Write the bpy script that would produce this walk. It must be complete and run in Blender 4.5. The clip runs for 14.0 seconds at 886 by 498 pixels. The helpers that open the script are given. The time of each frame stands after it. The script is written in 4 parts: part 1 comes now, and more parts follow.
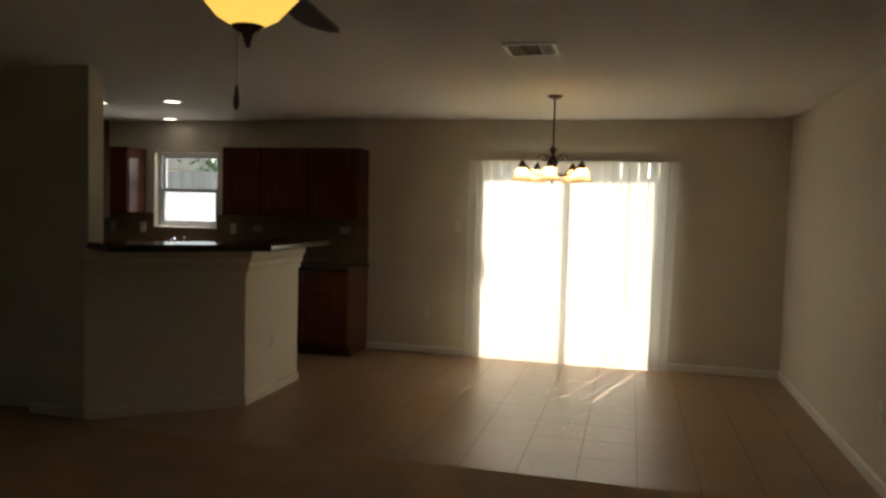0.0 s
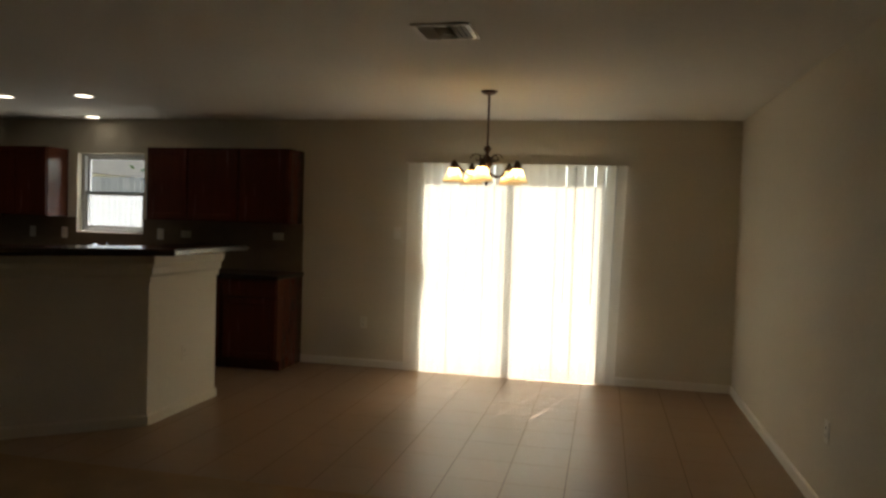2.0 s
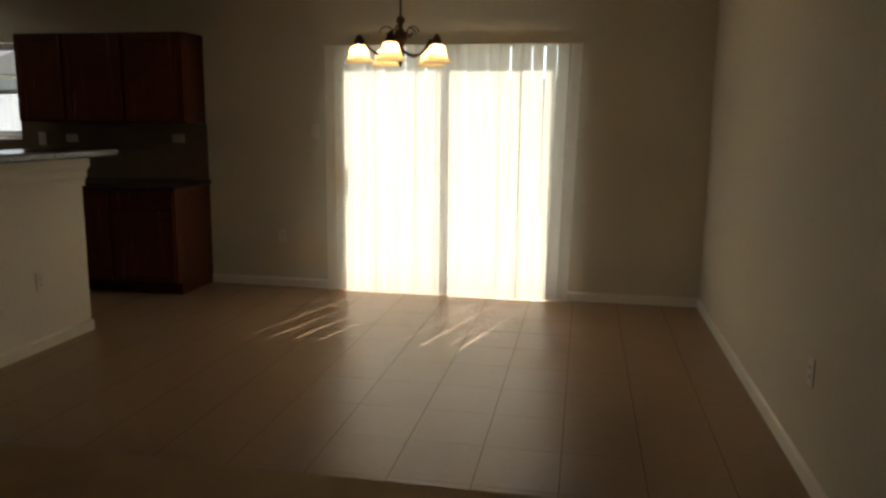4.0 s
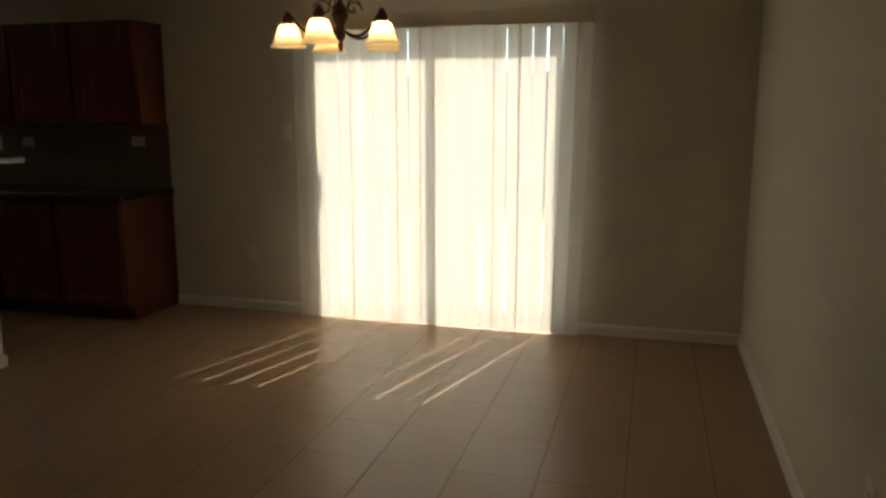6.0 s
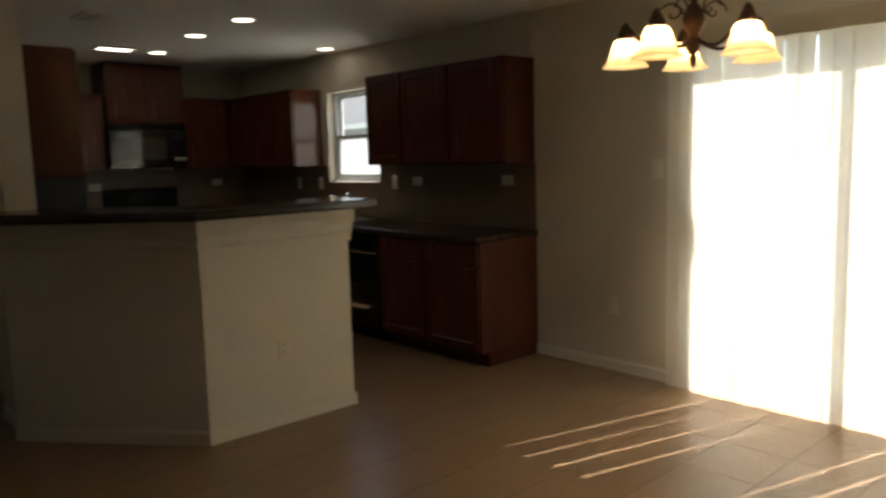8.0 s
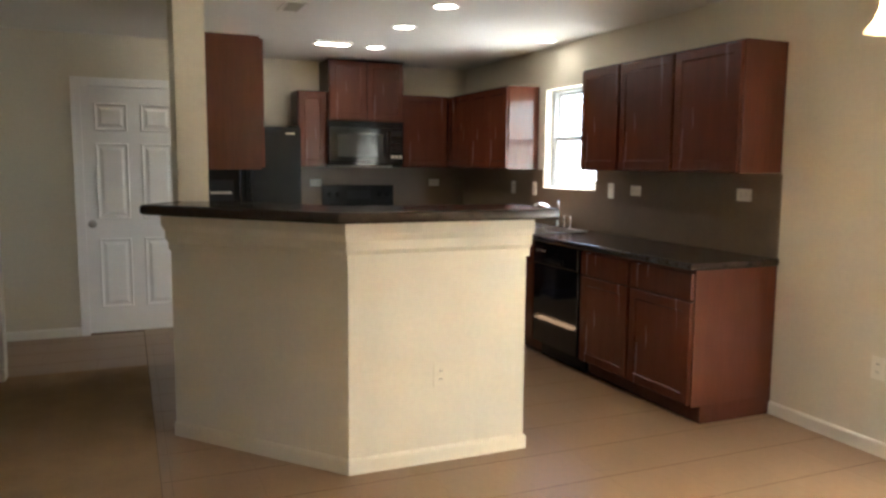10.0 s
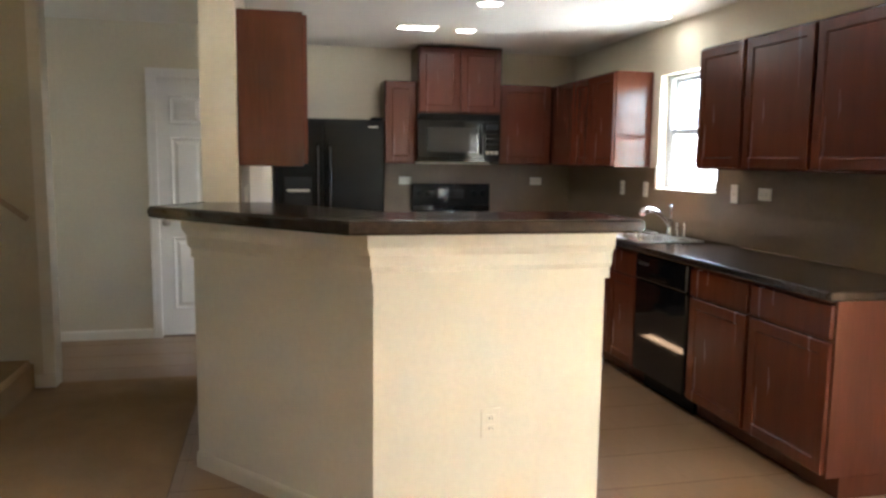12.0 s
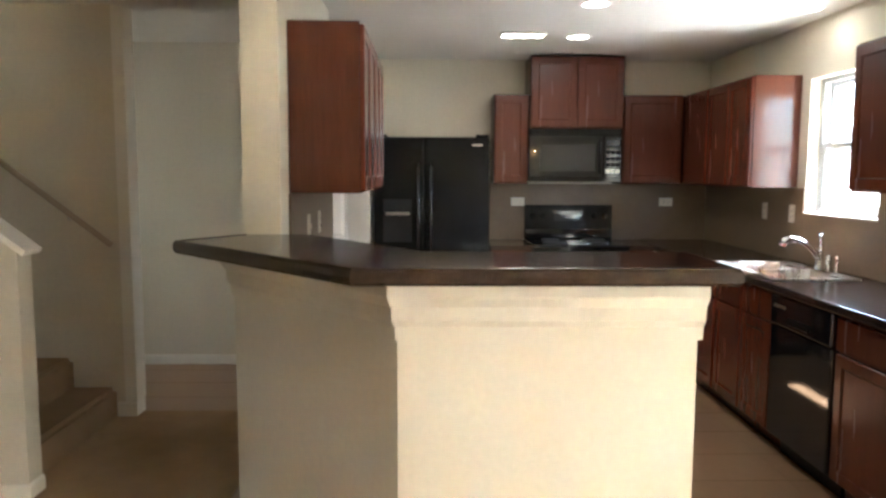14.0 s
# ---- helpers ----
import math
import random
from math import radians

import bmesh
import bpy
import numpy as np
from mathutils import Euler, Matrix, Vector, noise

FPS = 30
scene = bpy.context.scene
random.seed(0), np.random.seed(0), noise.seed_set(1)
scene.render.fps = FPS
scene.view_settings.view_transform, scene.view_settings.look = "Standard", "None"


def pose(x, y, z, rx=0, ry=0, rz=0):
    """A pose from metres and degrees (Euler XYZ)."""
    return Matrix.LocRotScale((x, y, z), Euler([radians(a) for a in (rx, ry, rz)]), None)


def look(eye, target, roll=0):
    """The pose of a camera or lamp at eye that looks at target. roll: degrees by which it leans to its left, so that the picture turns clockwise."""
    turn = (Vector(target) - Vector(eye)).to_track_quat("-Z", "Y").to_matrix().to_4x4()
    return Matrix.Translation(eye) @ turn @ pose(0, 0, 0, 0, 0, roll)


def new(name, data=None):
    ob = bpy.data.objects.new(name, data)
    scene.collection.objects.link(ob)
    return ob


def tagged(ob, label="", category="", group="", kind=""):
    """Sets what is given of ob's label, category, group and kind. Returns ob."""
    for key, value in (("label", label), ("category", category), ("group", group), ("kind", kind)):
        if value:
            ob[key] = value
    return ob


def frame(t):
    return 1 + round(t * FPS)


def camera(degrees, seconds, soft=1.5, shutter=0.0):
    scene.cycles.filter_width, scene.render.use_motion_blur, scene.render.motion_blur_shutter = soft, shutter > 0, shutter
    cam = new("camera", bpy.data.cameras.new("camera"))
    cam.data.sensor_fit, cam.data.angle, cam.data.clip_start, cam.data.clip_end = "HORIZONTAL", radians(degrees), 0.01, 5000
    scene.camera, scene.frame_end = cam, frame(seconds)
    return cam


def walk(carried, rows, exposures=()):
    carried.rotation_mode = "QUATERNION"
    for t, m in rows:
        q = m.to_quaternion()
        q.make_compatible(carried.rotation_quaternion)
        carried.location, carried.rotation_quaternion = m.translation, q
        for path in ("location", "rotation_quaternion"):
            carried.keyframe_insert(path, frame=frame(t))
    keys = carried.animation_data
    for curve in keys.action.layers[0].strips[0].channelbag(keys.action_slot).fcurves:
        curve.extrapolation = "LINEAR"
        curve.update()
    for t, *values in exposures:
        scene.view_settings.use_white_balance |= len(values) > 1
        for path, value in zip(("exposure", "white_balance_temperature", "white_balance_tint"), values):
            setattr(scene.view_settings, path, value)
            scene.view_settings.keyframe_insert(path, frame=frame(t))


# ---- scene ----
cam = camera(61.37, 14.0, soft=2.7, shutter=0.4)
PATH = [
    (0, (1.476, -7.557, 1.532), (0.991, -5.620, 1.422), 1.5),
    (0.5, (1.536, -7.459, 1.518), (1.060, -5.519, 1.437), 2.2),
    (1, (1.585, -7.373, 1.503), (1.129, -5.427, 1.440), 2.4),
    (1.5, (1.629, -7.255, 1.488), (1.201, -5.302, 1.424), 2.2),
    (2, (1.731, -7.066, 1.475), (1.309, -5.113, 1.399), 1.8),
    (2.5, (1.815, -6.795, 1.467), (1.399, -4.841, 1.360), 1.1),
    (3, (1.875, -6.471, 1.457), (1.469, -4.520, 1.292), 0.6),
    (3.5, (1.927, -6.209, 1.449), (1.535, -4.263, 1.204), 0.5),
    (4, (1.957, -6.019, 1.423), (1.595, -4.080, 1.088), 0.6),
    (6.5, (2.338, -4.664, 1.431), (1.649, -2.816, 1.099), -0.5),
    (7, (2.272, -4.416, 1.429), (1.327, -2.678, 1.133), -1.1),
    (7.5, (2.234, -4.247, 1.452), (1.014, -2.686, 1.176), -1.7),
    (8, (2.276, -4.091, 1.456), (0.803, -2.761, 1.208), -1.6),
    (8.5, (2.237, -3.908, 1.440), (0.597, -2.787, 1.208), -1.2),
    (11, (1.638, -3.132, 1.431), (-0.244, -2.497, 1.195), 1.0),
    (11.5, (1.507, -2.999, 1.432), (-0.403, -2.458, 1.192), 0.9),
    (12, (1.364, -2.864, 1.434), (-0.572, -2.421, 1.196), 0.7),
    (12.5, (1.212, -2.761, 1.436), (-0.744, -2.410, 1.203), 0.4),
    (13, (1.091, -2.652, 1.447), (-0.881, -2.404, 1.224), 0.3),
    (13.5, (0.997, -2.530, 1.466), (-0.987, -2.395, 1.255), 0.1),
    (14, (0.903, -2.417, 1.484), (-1.087, -2.380, 1.280), 0.2),
]
EXPOSURES = [(0, 2.1, 6500, 10), (2, 1.95, 6500, 10), (4, 1.8, 6450, 10), (6.5, 1.46, 6500, 10), (7.5, 1.41, 6600, 10), (8.0, 2.25, 6400, 10),
             (8.5, 3.5, 5900, 10), (10.0, 4.8, 5700, 10), (11, 5.15, 5550, 10), (13, 5.18, 5500, 10), (14, 5.32, 5500, 10)]
walk(cam, [(t, look(eye, target, roll)) for t, eye, target, roll in PATH], EXPOSURES)

# ---- world and sun ----
SUN_TRAVEL = Vector((-0.28, -1.0, -1.28)).normalized()
world = bpy.data.worlds.new("sky")
scene.world = world
world.use_nodes = True
wn = world.node_tree.nodes
wl = world.node_tree.links
sky = wn.new("ShaderNodeTexSky")
sky.sky_type = "NISHITA"
sky.sun_disc = False
sky.sun_elevation = math.asin(-SUN_TRAVEL.z)
sky.sun_rotation = math.atan2(-SUN_TRAVEL.x, -SUN_TRAVEL.y)
wl.new(sky.outputs[0], wn["Background"].inputs[0])
wn["Background"].inputs[1].default_value = 0.1
sun = new("sun", bpy.data.lights.new("sun", "SUN"))
sun.data.energy = 4.0
sun.data.angle = radians(0.53)
sun.data.color = (1.0, 0.95, 0.86)
sun.matrix_world = look((4, 12, 18), Vector((4, 12, 18)) + SUN_TRAVEL)




def fill_light(name, x, y, z, w, h, watts, face, color=(0.86, 0.93, 1.0)):
    """An area lamp added as fill at an assumed window, never in view; face turns it about z, 0 shining to +y."""
    l = new(name, bpy.data.lights.new(name, "AREA"))
    l.data.shape, l.data.size, l.data.size_y, l.data.energy, l.data.color = "RECTANGLE", w, h, watts, color
    l.matrix_world = pose(x, y, z, 90, 0, 180 + face)
    return l


# Fill lamps added outside two assumed window openings, tinted to suit the walls.
fill_light("living_room_fill_light", 0.6, -9.66, 1.45, 0.56, 0.56, 15.0, 0, (1.0, 0.87, 0.70))
fill_light("hall_fill_light", -4.1, -5.76, 1.45, 0.28, 0.86, 1.25, 0, (1.0, 0.90, 0.97))


# ---- materials ----
def mat(name, color, rough=0.6, metal=0.0, var=0.12, scale=3.0, fine=60.0, bump=0.0, bump_scale=150.0, stretch=(1, 1, 1), placed=False,
        island=0.0, spec=0.5, emit=0.0, emit_color=None):
    """A principled material with broad and fine colour variation and a fine relief."""
    m = bpy.data.materials.new(name)
    m.use_nodes = True
    n, l = m.node_tree.nodes, m.node_tree.links
    b = n["Principled BSDF"]
    b.inputs["Roughness"].default_value = rough
    b.inputs["Metallic"].default_value = metal
    b.inputs["Specular IOR Level"].default_value = spec
    tc = n.new("ShaderNodeTexCoord")
    mp = n.new("ShaderNodeMapping")
    mp.inputs["Scale"].default_value = stretch
    if placed:
        l.new(n.new("ShaderNodeNewGeometry").outputs["Position"], mp.inputs[0])
    else:
        l.new(tc.outputs["Object"], mp.inputs[0])
    n1, n2 = n.new("ShaderNodeTexNoise"), n.new("ShaderNodeTexNoise")
    n1.inputs["Scale"].default_value, n2.inputs["Scale"].default_value = scale, fine
    n1.inputs["Detail"].default_value, n2.inputs["Detail"].default_value = 4, 3
    for t in (n1, n2):
        l.new(mp.outputs[0], t.inputs["Vector"])
    add = n.new("ShaderNodeMath")
    add.operation = "ADD"
    l.new(n1.outputs["Fac"], add.inputs[0])
    l.new(n2.outputs["Fac"], add.inputs[1])
    last = add
    if island:
        info = n.new("ShaderNodeObjectInfo")
        mul = n.new("ShaderNodeMath")
        mul.operation = "MULTIPLY_ADD"
        mul.inputs[1].default_value = island
        l.new(info.outputs["Random"], mul.inputs[0])
        l.new(add.outputs[0], mul.inputs[2])
        last = mul
    ramp = n.new("ShaderNodeMapRange")
    ramp.inputs["From Min"].default_value, ramp.inputs["From Max"].default_value = 0.6, 1.4 + island
    ramp.inputs["To Min"].default_value, ramp.inputs["To Max"].default_value = 1 - var, 1 + var
    l.new(last.outputs[0], ramp.inputs["Value"])
    mix = n.new("ShaderNodeVectorMath")
    mix.operation = "SCALE"
    mix.inputs[0].default_value = color
    l.new(ramp.outputs[0], mix.inputs["Scale"])
    l.new(mix.outputs[0], b.inputs["Base Color"])
    rr = n.new("ShaderNodeMapRange")
    rr.inputs["To Min"].default_value, rr.inputs["To Max"].default_value = max(0.02, rough * 0.85), min(1, rough * 1.15)
    l.new(n1.outputs["Fac"], rr.inputs["Value"])
    l.new(rr.outputs[0], b.inputs["Roughness"])
    if bump:
        nb = n.new("ShaderNodeTexNoise")
        nb.inputs["Scale"].default_value = bump_scale
        nb.inputs["Detail"].default_value = 3
        l.new(mp.outputs[0], nb.inputs["Vector"])
        bp = n.new("ShaderNodeBump")
        bp.inputs["Strength"].default_value = bump
        bp.inputs["Distance"].default_value = 0.004
        l.new(nb.outputs["Fac"], bp.inputs["Height"])
        l.new(bp.outputs[0], b.inputs["Normal"])
    if emit:
        b.inputs["Emission Color"].default_value = (*(emit_color or color), 1)
        b.inputs["Emission Strength"].default_value = emit
    return m


def thin(name, diffuse, through_color, share, clear=0.0, emit=0.0, emit_color=(1, 1, 1)):
    """A thin sheet that lets light through: diffuse and translucent, with a clear share and a glow of its own."""
    m = bpy.data.materials.new(name)
    m.use_nodes = True
    n, l = m.node_tree.nodes, m.node_tree.links
    n.remove(n["Principled BSDF"])
    d, t = n.new("ShaderNodeBsdfDiffuse"), n.new("ShaderNodeBsdfTranslucent")
    noise_tex = n.new("ShaderNodeTexNoise")
    noise_tex.inputs["Scale"].default_value = 14
    ramp = n.new("ShaderNodeMapRange")
    ramp.inputs["To Min"].default_value, ramp.inputs["To Max"].default_value = 0.9, 1.08
    l.new(noise_tex.outputs["Fac"], ramp.inputs["Value"])
    sc = n.new("ShaderNodeVectorMath")
    sc.operation = "SCALE"
    sc.inputs[0].default_value = through_color
    l.new(ramp.outputs[0], sc.inputs["Scale"])
    d.inputs[0].default_value = (*diffuse, 1)
    l.new(sc.outputs[0], t.inputs[0])
    mix = n.new("ShaderNodeMixShader")
    mix.inputs[0].default_value = share
    l.new(d.outputs[0], mix.inputs[1])
    l.new(t.outputs[0], mix.inputs[2])
    last = mix
    if clear:
        tr = n.new("ShaderNodeBsdfTransparent")
        m2 = n.new("ShaderNodeMixShader")
        m2.inputs[0].default_value = clear
        l.new(last.outputs[0], m2.inputs[1])
        l.new(tr.outputs[0], m2.inputs[2])
        last = m2
    if emit:
        e = n.new("ShaderNodeEmission")
        e.inputs[0].default_value = (*emit_color, 1)
        e.inputs[1].default_value = emit
        ad = n.new("ShaderNodeAddShader")
        l.new(last.outputs[0], ad.inputs[0])
        l.new(e.outputs[0], ad.inputs[1])
        last = ad
    l.new(last.outputs[0], n["Material Output"].inputs[0])
    return m


def glass(name, color=(0.95, 0.98, 0.97)):
    m = bpy.data.materials.new(name)
    m.use_nodes = True
    b = m.node_tree.nodes["Principled BSDF"]
    b.inputs["Base Color"].default_value = (*color, 1)
    b.inputs["Roughness"].default_value = 0.0
    b.inputs["IOR"].default_value = 1.1
    b.inputs["Transmission Weight"].default_value = 1.0
    return m


def glow(name, color, strength):
    return mat(name, color, 0.5, emit=strength, emit_color=color, var=0.02)


WALL = mat("wall_paint", (0.625, 0.57, 0.455), 0.75, var=0.05, scale=1.2, fine=40, bump=0.08, bump_scale=90, spec=0.3)
CEIL = mat("ceiling_paint", (0.72, 0.69, 0.62), 0.85, var=0.05, scale=1.0, fine=30, bump=0.4, bump_scale=60, spec=0.2)
TRIM = mat("white_trim_paint", (0.74, 0.70, 0.62), 0.45, var=0.04, scale=4)
DOORWHITE = mat("white_door_paint", (0.75, 0.73, 0.70), 0.4, var=0.04, scale=4, bump=0.05, bump_scale=200)
TILE = mat("tan_ceramic_tile", (0.27, 0.168, 0.095), 0.37, var=0.12, scale=2.2, fine=30, bump=0.03, bump_scale=14, island=0.2, placed=True)
GROUT = mat("brown_grout", (0.15, 0.094, 0.054), 0.85, var=0.15, scale=8, bump=0.3, bump_scale=300)
CARPET = mat("tan_carpet", (0.33, 0.22, 0.125), 1.0, var=0.22, scale=4, fine=220, bump=1.0, bump_scale=420, spec=0.1)
CHERRY = mat("cherry_stained_wood", (0.098, 0.0238, 0.0108), 0.26, spec=0.38, var=0.15, scale=2.2, fine=14, stretch=(9, 9, 0.7))
CHERRYSIDE = mat("cherry_veneer", (0.086, 0.0265, 0.0138), 0.17, spec=0.32, var=0.16, scale=2.0, fine=12, stretch=(7, 7, 0.6))
LAMINATE = mat("dark_speckled_laminate", (0.044, 0.025, 0.0165), 0.15, spec=0.32, var=0.55, scale=24, fine=260, bump=0.01)
EDGING = mat("brown_laminate_edge", (0.032, 0.019, 0.013), 0.2, var=0.4, scale=20, fine=200)
SPLASH = mat("grey_brown_backsplash", (0.165, 0.113, 0.064), 0.36, var=0.12, scale=5, fine=50, bump=0.05, bump_scale=40)
BLACK = mat("black_enamel", (0.008, 0.008, 0.009), 0.06, spec=0.5, var=0.1, scale=4)
BLACKTEX = mat("black_textured_steel", (0.007, 0.007, 0.007), 0.22, var=0.1, scale=4, spec=0.15, bump=0.1, bump_scale=400)
MESHGLASS = mat("perforated_dark_glass", (0.035, 0.034, 0.032), 0.05, var=0.1, fine=300, spec=0.4)
DARKGLASS = mat("dark_glass", (0.02, 0.02, 0.022), 0.05, var=0.05)
STEEL = mat("brushed_stainless", (0.78, 0.78, 0.77), 0.28, 1.0, var=0.08, scale=6, fine=90, stretch=(1, 14, 1))
CHROME = mat("chrome", (0.78, 0.78, 0.78), 0.08, 1.0, var=0.02)
BRONZE = mat("oiled_bronze", (0.085, 0.045, 0.03), 0.38, 0.75, var=0.35, scale=30, fine=120, bump=0.1, bump_scale=120)
NICKEL = mat("satin_nickel", (0.45, 0.42, 0.38), 0.34, 1.0, var=0.05)
FANBLADE = mat("walnut_fan_blade", (0.05, 0.024, 0.014), 0.4, var=0.3, scale=4, stretch=(1, 8, 1))
RAILWOOD = mat("brown_stained_rail", (0.38, 0.30, 0.22), 0.45, var=0.15, scale=6, stretch=(6, 1, 1))
PLATE = mat("ivory_plastic", (0.70, 0.66, 0.56), 0.4, var=0.03)
SLOT = mat("dark_slot", (0.03, 0.03, 0.03), 0.7, var=0.05)
VENTWHITE = mat("white_vent_enamel", (0.74, 0.71, 0.64), 0.45, var=0.05)
FRAME = mat("pale_aluminium_frame", (0.42, 0.40, 0.37), 0.45, 0.0, var=0.08)
WHITEFRAME = mat("grey_vinyl_window_frame", (0.42, 0.42, 0.41), 0.5, var=0.05)
SLAT = thin("cream_vinyl_slat", (0.80, 0.76, 0.68), (0.86, 0.80, 0.66), 0.27)
VALANCE = mat("cream_vinyl_valance", (0.60, 0.55, 0.45), 0.5, var=0.05)
SCREEN = thin("insect_screen", (0.7, 0.7, 0.7), (0.85, 0.85, 0.85), 0.6, clear=0.8)
CLEAR = glass("window_glass")
SHADE = thin("alabaster_glass_shade", (0.8, 0.68, 0.48), (0.93, 0.79, 0.54), 0.6, emit=0.05, emit_color=(1.0, 0.66, 0.30))
AMBER = thin("amber_glass_bowl", (0.7, 0.52, 0.22), (0.9, 0.68, 0.26), 0.6, emit=0.22, emit_color=(1.0, 0.60, 0.12))
BULB = glow("lit_bulb", (1.0, 0.86, 0.64), 19.0)
CANLENS = glow("lit_downlight", (1.0, 0.9, 0.74), 1.4)
DISPLAY = mat("clock_display", (0.03, 0.035, 0.04), 0.1)
CONCRETE = mat("pale_concrete", (0.58, 0.55, 0.49), 0.9, var=0.15, scale=1.5, fine=40, bump=0.3)
EARTH = mat("dry_grass_ground", (0.30, 0.27, 0.16), 1.0, var=0.35, scale=0.8, fine=12, bump=0.5, bump_scale=20)
FENCE = mat("weathered_grey_board", (0.24, 0.225, 0.205), 0.9, var=0.3, scale=2, fine=18, stretch=(8, 8, 0.6), bump=0.3, island=0.4)
SIDING = mat("grey_lap_siding", (0.42, 0.42, 0.40), 0.8, var=0.08, scale=2)
SHINGLE = mat("grey_roof_shingle", (0.12, 0.11, 0.10), 0.95, var=0.3, scale=3, fine=20)
LEAF = mat("green_leaf", (0.06, 0.11, 0.03), 0.6, var=0.4, scale=2, fine=9)
BARK = mat("brown_bark", (0.11, 0.08, 0.055), 0.95, var=0.35, scale=6, bump=0.8, bump_scale=30)


# ---- builders ----
def part(name, bm, material, parent=None, label="", smooth=False, mesh=None):
    """One mesh object under a thing, or at top level."""
    if mesh is None:
        mesh = bpy.data.meshes.new(name)
        bm.normal_update()
        bm.to_mesh(mesh)
        bm.free()
        mesh.materials.append(material)
        if smooth:
            for p in mesh.polygons:
                p.use_smooth = True
    ob = new(name, mesh)
    if parent:
        ob.parent = parent
    if label:
        ob["label"] = label
    return ob


def thing(name, label, category, m=None, group="", kind=""):
    ob = new(name)
    ob.empty_display_size = 0.1
    if m:
        ob.matrix_world = m
    return tagged(ob, label, category, group, kind)


def box(x0, x1, y0, y1, z0, z1, bevel=0.0, bm=None, seg=2):
    """A box, with rounded edges where a bevel is given."""
    b = bmesh.new()
    bmesh.ops.create_cube(b, size=1)
    for v in b.verts:
        v.co = ((x0 + x1) / 2 + v.co.x * (x1 - x0), (y0 + y1) / 2 + v.co.y * (y1 - y0), (z0 + z1) / 2 + v.co.z * (z1 - z0))
    if bevel:
        bmesh.ops.bevel(b, geom=b.edges[:], offset=bevel, segments=seg, affect="EDGES", profile=0.6)
    if bm is None:
        return b
    join(bm, b)
    return bm


def join(bm, other, m=None):
    """Adds a copy of the other bmesh to bm and frees the other."""
    keep = {}
    for v in other.verts:
        keep[v] = bm.verts.new(m @ v.co if m else v.co)
    for f in other.faces:
        try:
            bm.faces.new([keep[v] for v in f.verts])
        except ValueError:
            pass
    other.free()
    return bm


def lathe(profile, seg=28, bm=None, flute=0, depth=0.0):
    """Turns a profile of (radius, z) about the z axis; flute ripples the radius."""
    b = bm or bmesh.new()
    rings = []
    for r, z in profile:
        ring = []
        for i in range(seg):
            a = 2 * math.pi * i / seg
            rr = r * (1 + depth * math.cos(flute * a)) if flute else r
            ring.append(b.verts.new((rr * math.cos(a), rr * math.sin(a), z)))
        rings.append(ring)
    for p, q in zip(rings, rings[1:]):
        for i in range(seg):
            j = (i + 1) % seg
            b.faces.new((p[i], p[j], q[j], q[i]))
    for ring, (r, z) in ((rings[0], profile[0]), (rings[-1], profile[-1])):
        if r < 0.02:
            b.faces.new(ring if ring is rings[-1] else ring[::-1])
    return b


def tube(points, radius, seg=8, bm=None):
    """A round bar along points; radius may be one number or one for each point."""
    b = bm or bmesh.new()
    pts = [Vector(p) for p in points]
    rad = radius if isinstance(radius, (list, tuple)) else [radius] * len(pts)
    side = None
    rings = []
    for i, p in enumerate(pts):
        d = (pts[min(i + 1, len(pts) - 1)] - pts[max(i - 1, 0)]).normalized()
        if side is None:
            side = d.orthogonal().normalized()
        side = (side - d * side.dot(d)).normalized()
        up = d.cross(side)
        rings.append([b.verts.new(p + (side * math.cos(2 * math.pi * k / seg) + up * math.sin(2 * math.pi * k / seg)) * rad[i]) for k in range(seg)])
    for p, q in zip(rings, rings[1:]):
        for i in range(seg):
            j = (i + 1) % seg
            b.faces.new((p[i], p[j], q[j], q[i]))
    b.faces.new(rings[0][::-1])
    b.faces.new(rings[-1])
    return b


def slab(axis, w0, w1, u0, u1, v0, v1, holes=()):
    """A slab across an axis from w0 to w1, over u and v, with openings right through it."""
    us = sorted({u0, u1, *[h[k] for h in holes for k in (0, 1)]})
    vs = sorted({v0, v1, *[h[k] for h in holes for k in (2, 3)]})
    us, vs = [u for u in us if u0 <= u <= u1], [v for v in vs if v0 <= v <= v1]
    b, made = bmesh.new(), {}

    def vert(u, v, w):
        if (u, v, w) not in made:
            made[u, v, w] = b.verts.new({"x": (w, u, v), "y": (u, w, v), "z": (u, v, w)}[axis])
        return made[u, v, w]

    def solid(i, j):
        if not (0 <= i < len(us) - 1 and 0 <= j < len(vs) - 1):
            return False
        cu, cv = (us[i] + us[i + 1]) / 2, (vs[j] + vs[j + 1]) / 2
        return not any(h[0] < cu < h[1] and h[2] < cv < h[3] for h in holes)

    for i in range(len(us) - 1):
        for j in range(len(vs) - 1):
            if not solid(i, j):
                continue
            a, c, d, e = us[i], us[i + 1], vs[j], vs[j + 1]
            b.faces.new([vert(*p) for p in ((a, d, w0), (c, d, w0), (c, e, w0), (a, e, w0))])
            b.faces.new([vert(*p) for p in ((a, d, w1), (a, e, w1), (c, e, w1), (c, d, w1))])
            for ok, p, q in ((solid(i - 1, j), (a, d), (a, e)), (solid(i + 1, j), (c, d), (c, e)), (solid(i, j - 1), (a, d), (c, d)), (solid(i, j + 1), (a, e), (c, e))):
                if not ok:
                    b.faces.new([vert(*p, w0), vert(*q, w0), vert(*q, w1), vert(*p, w1)])
    bmesh.ops.recalc_face_normals(b, faces=b.faces[:])
    return b


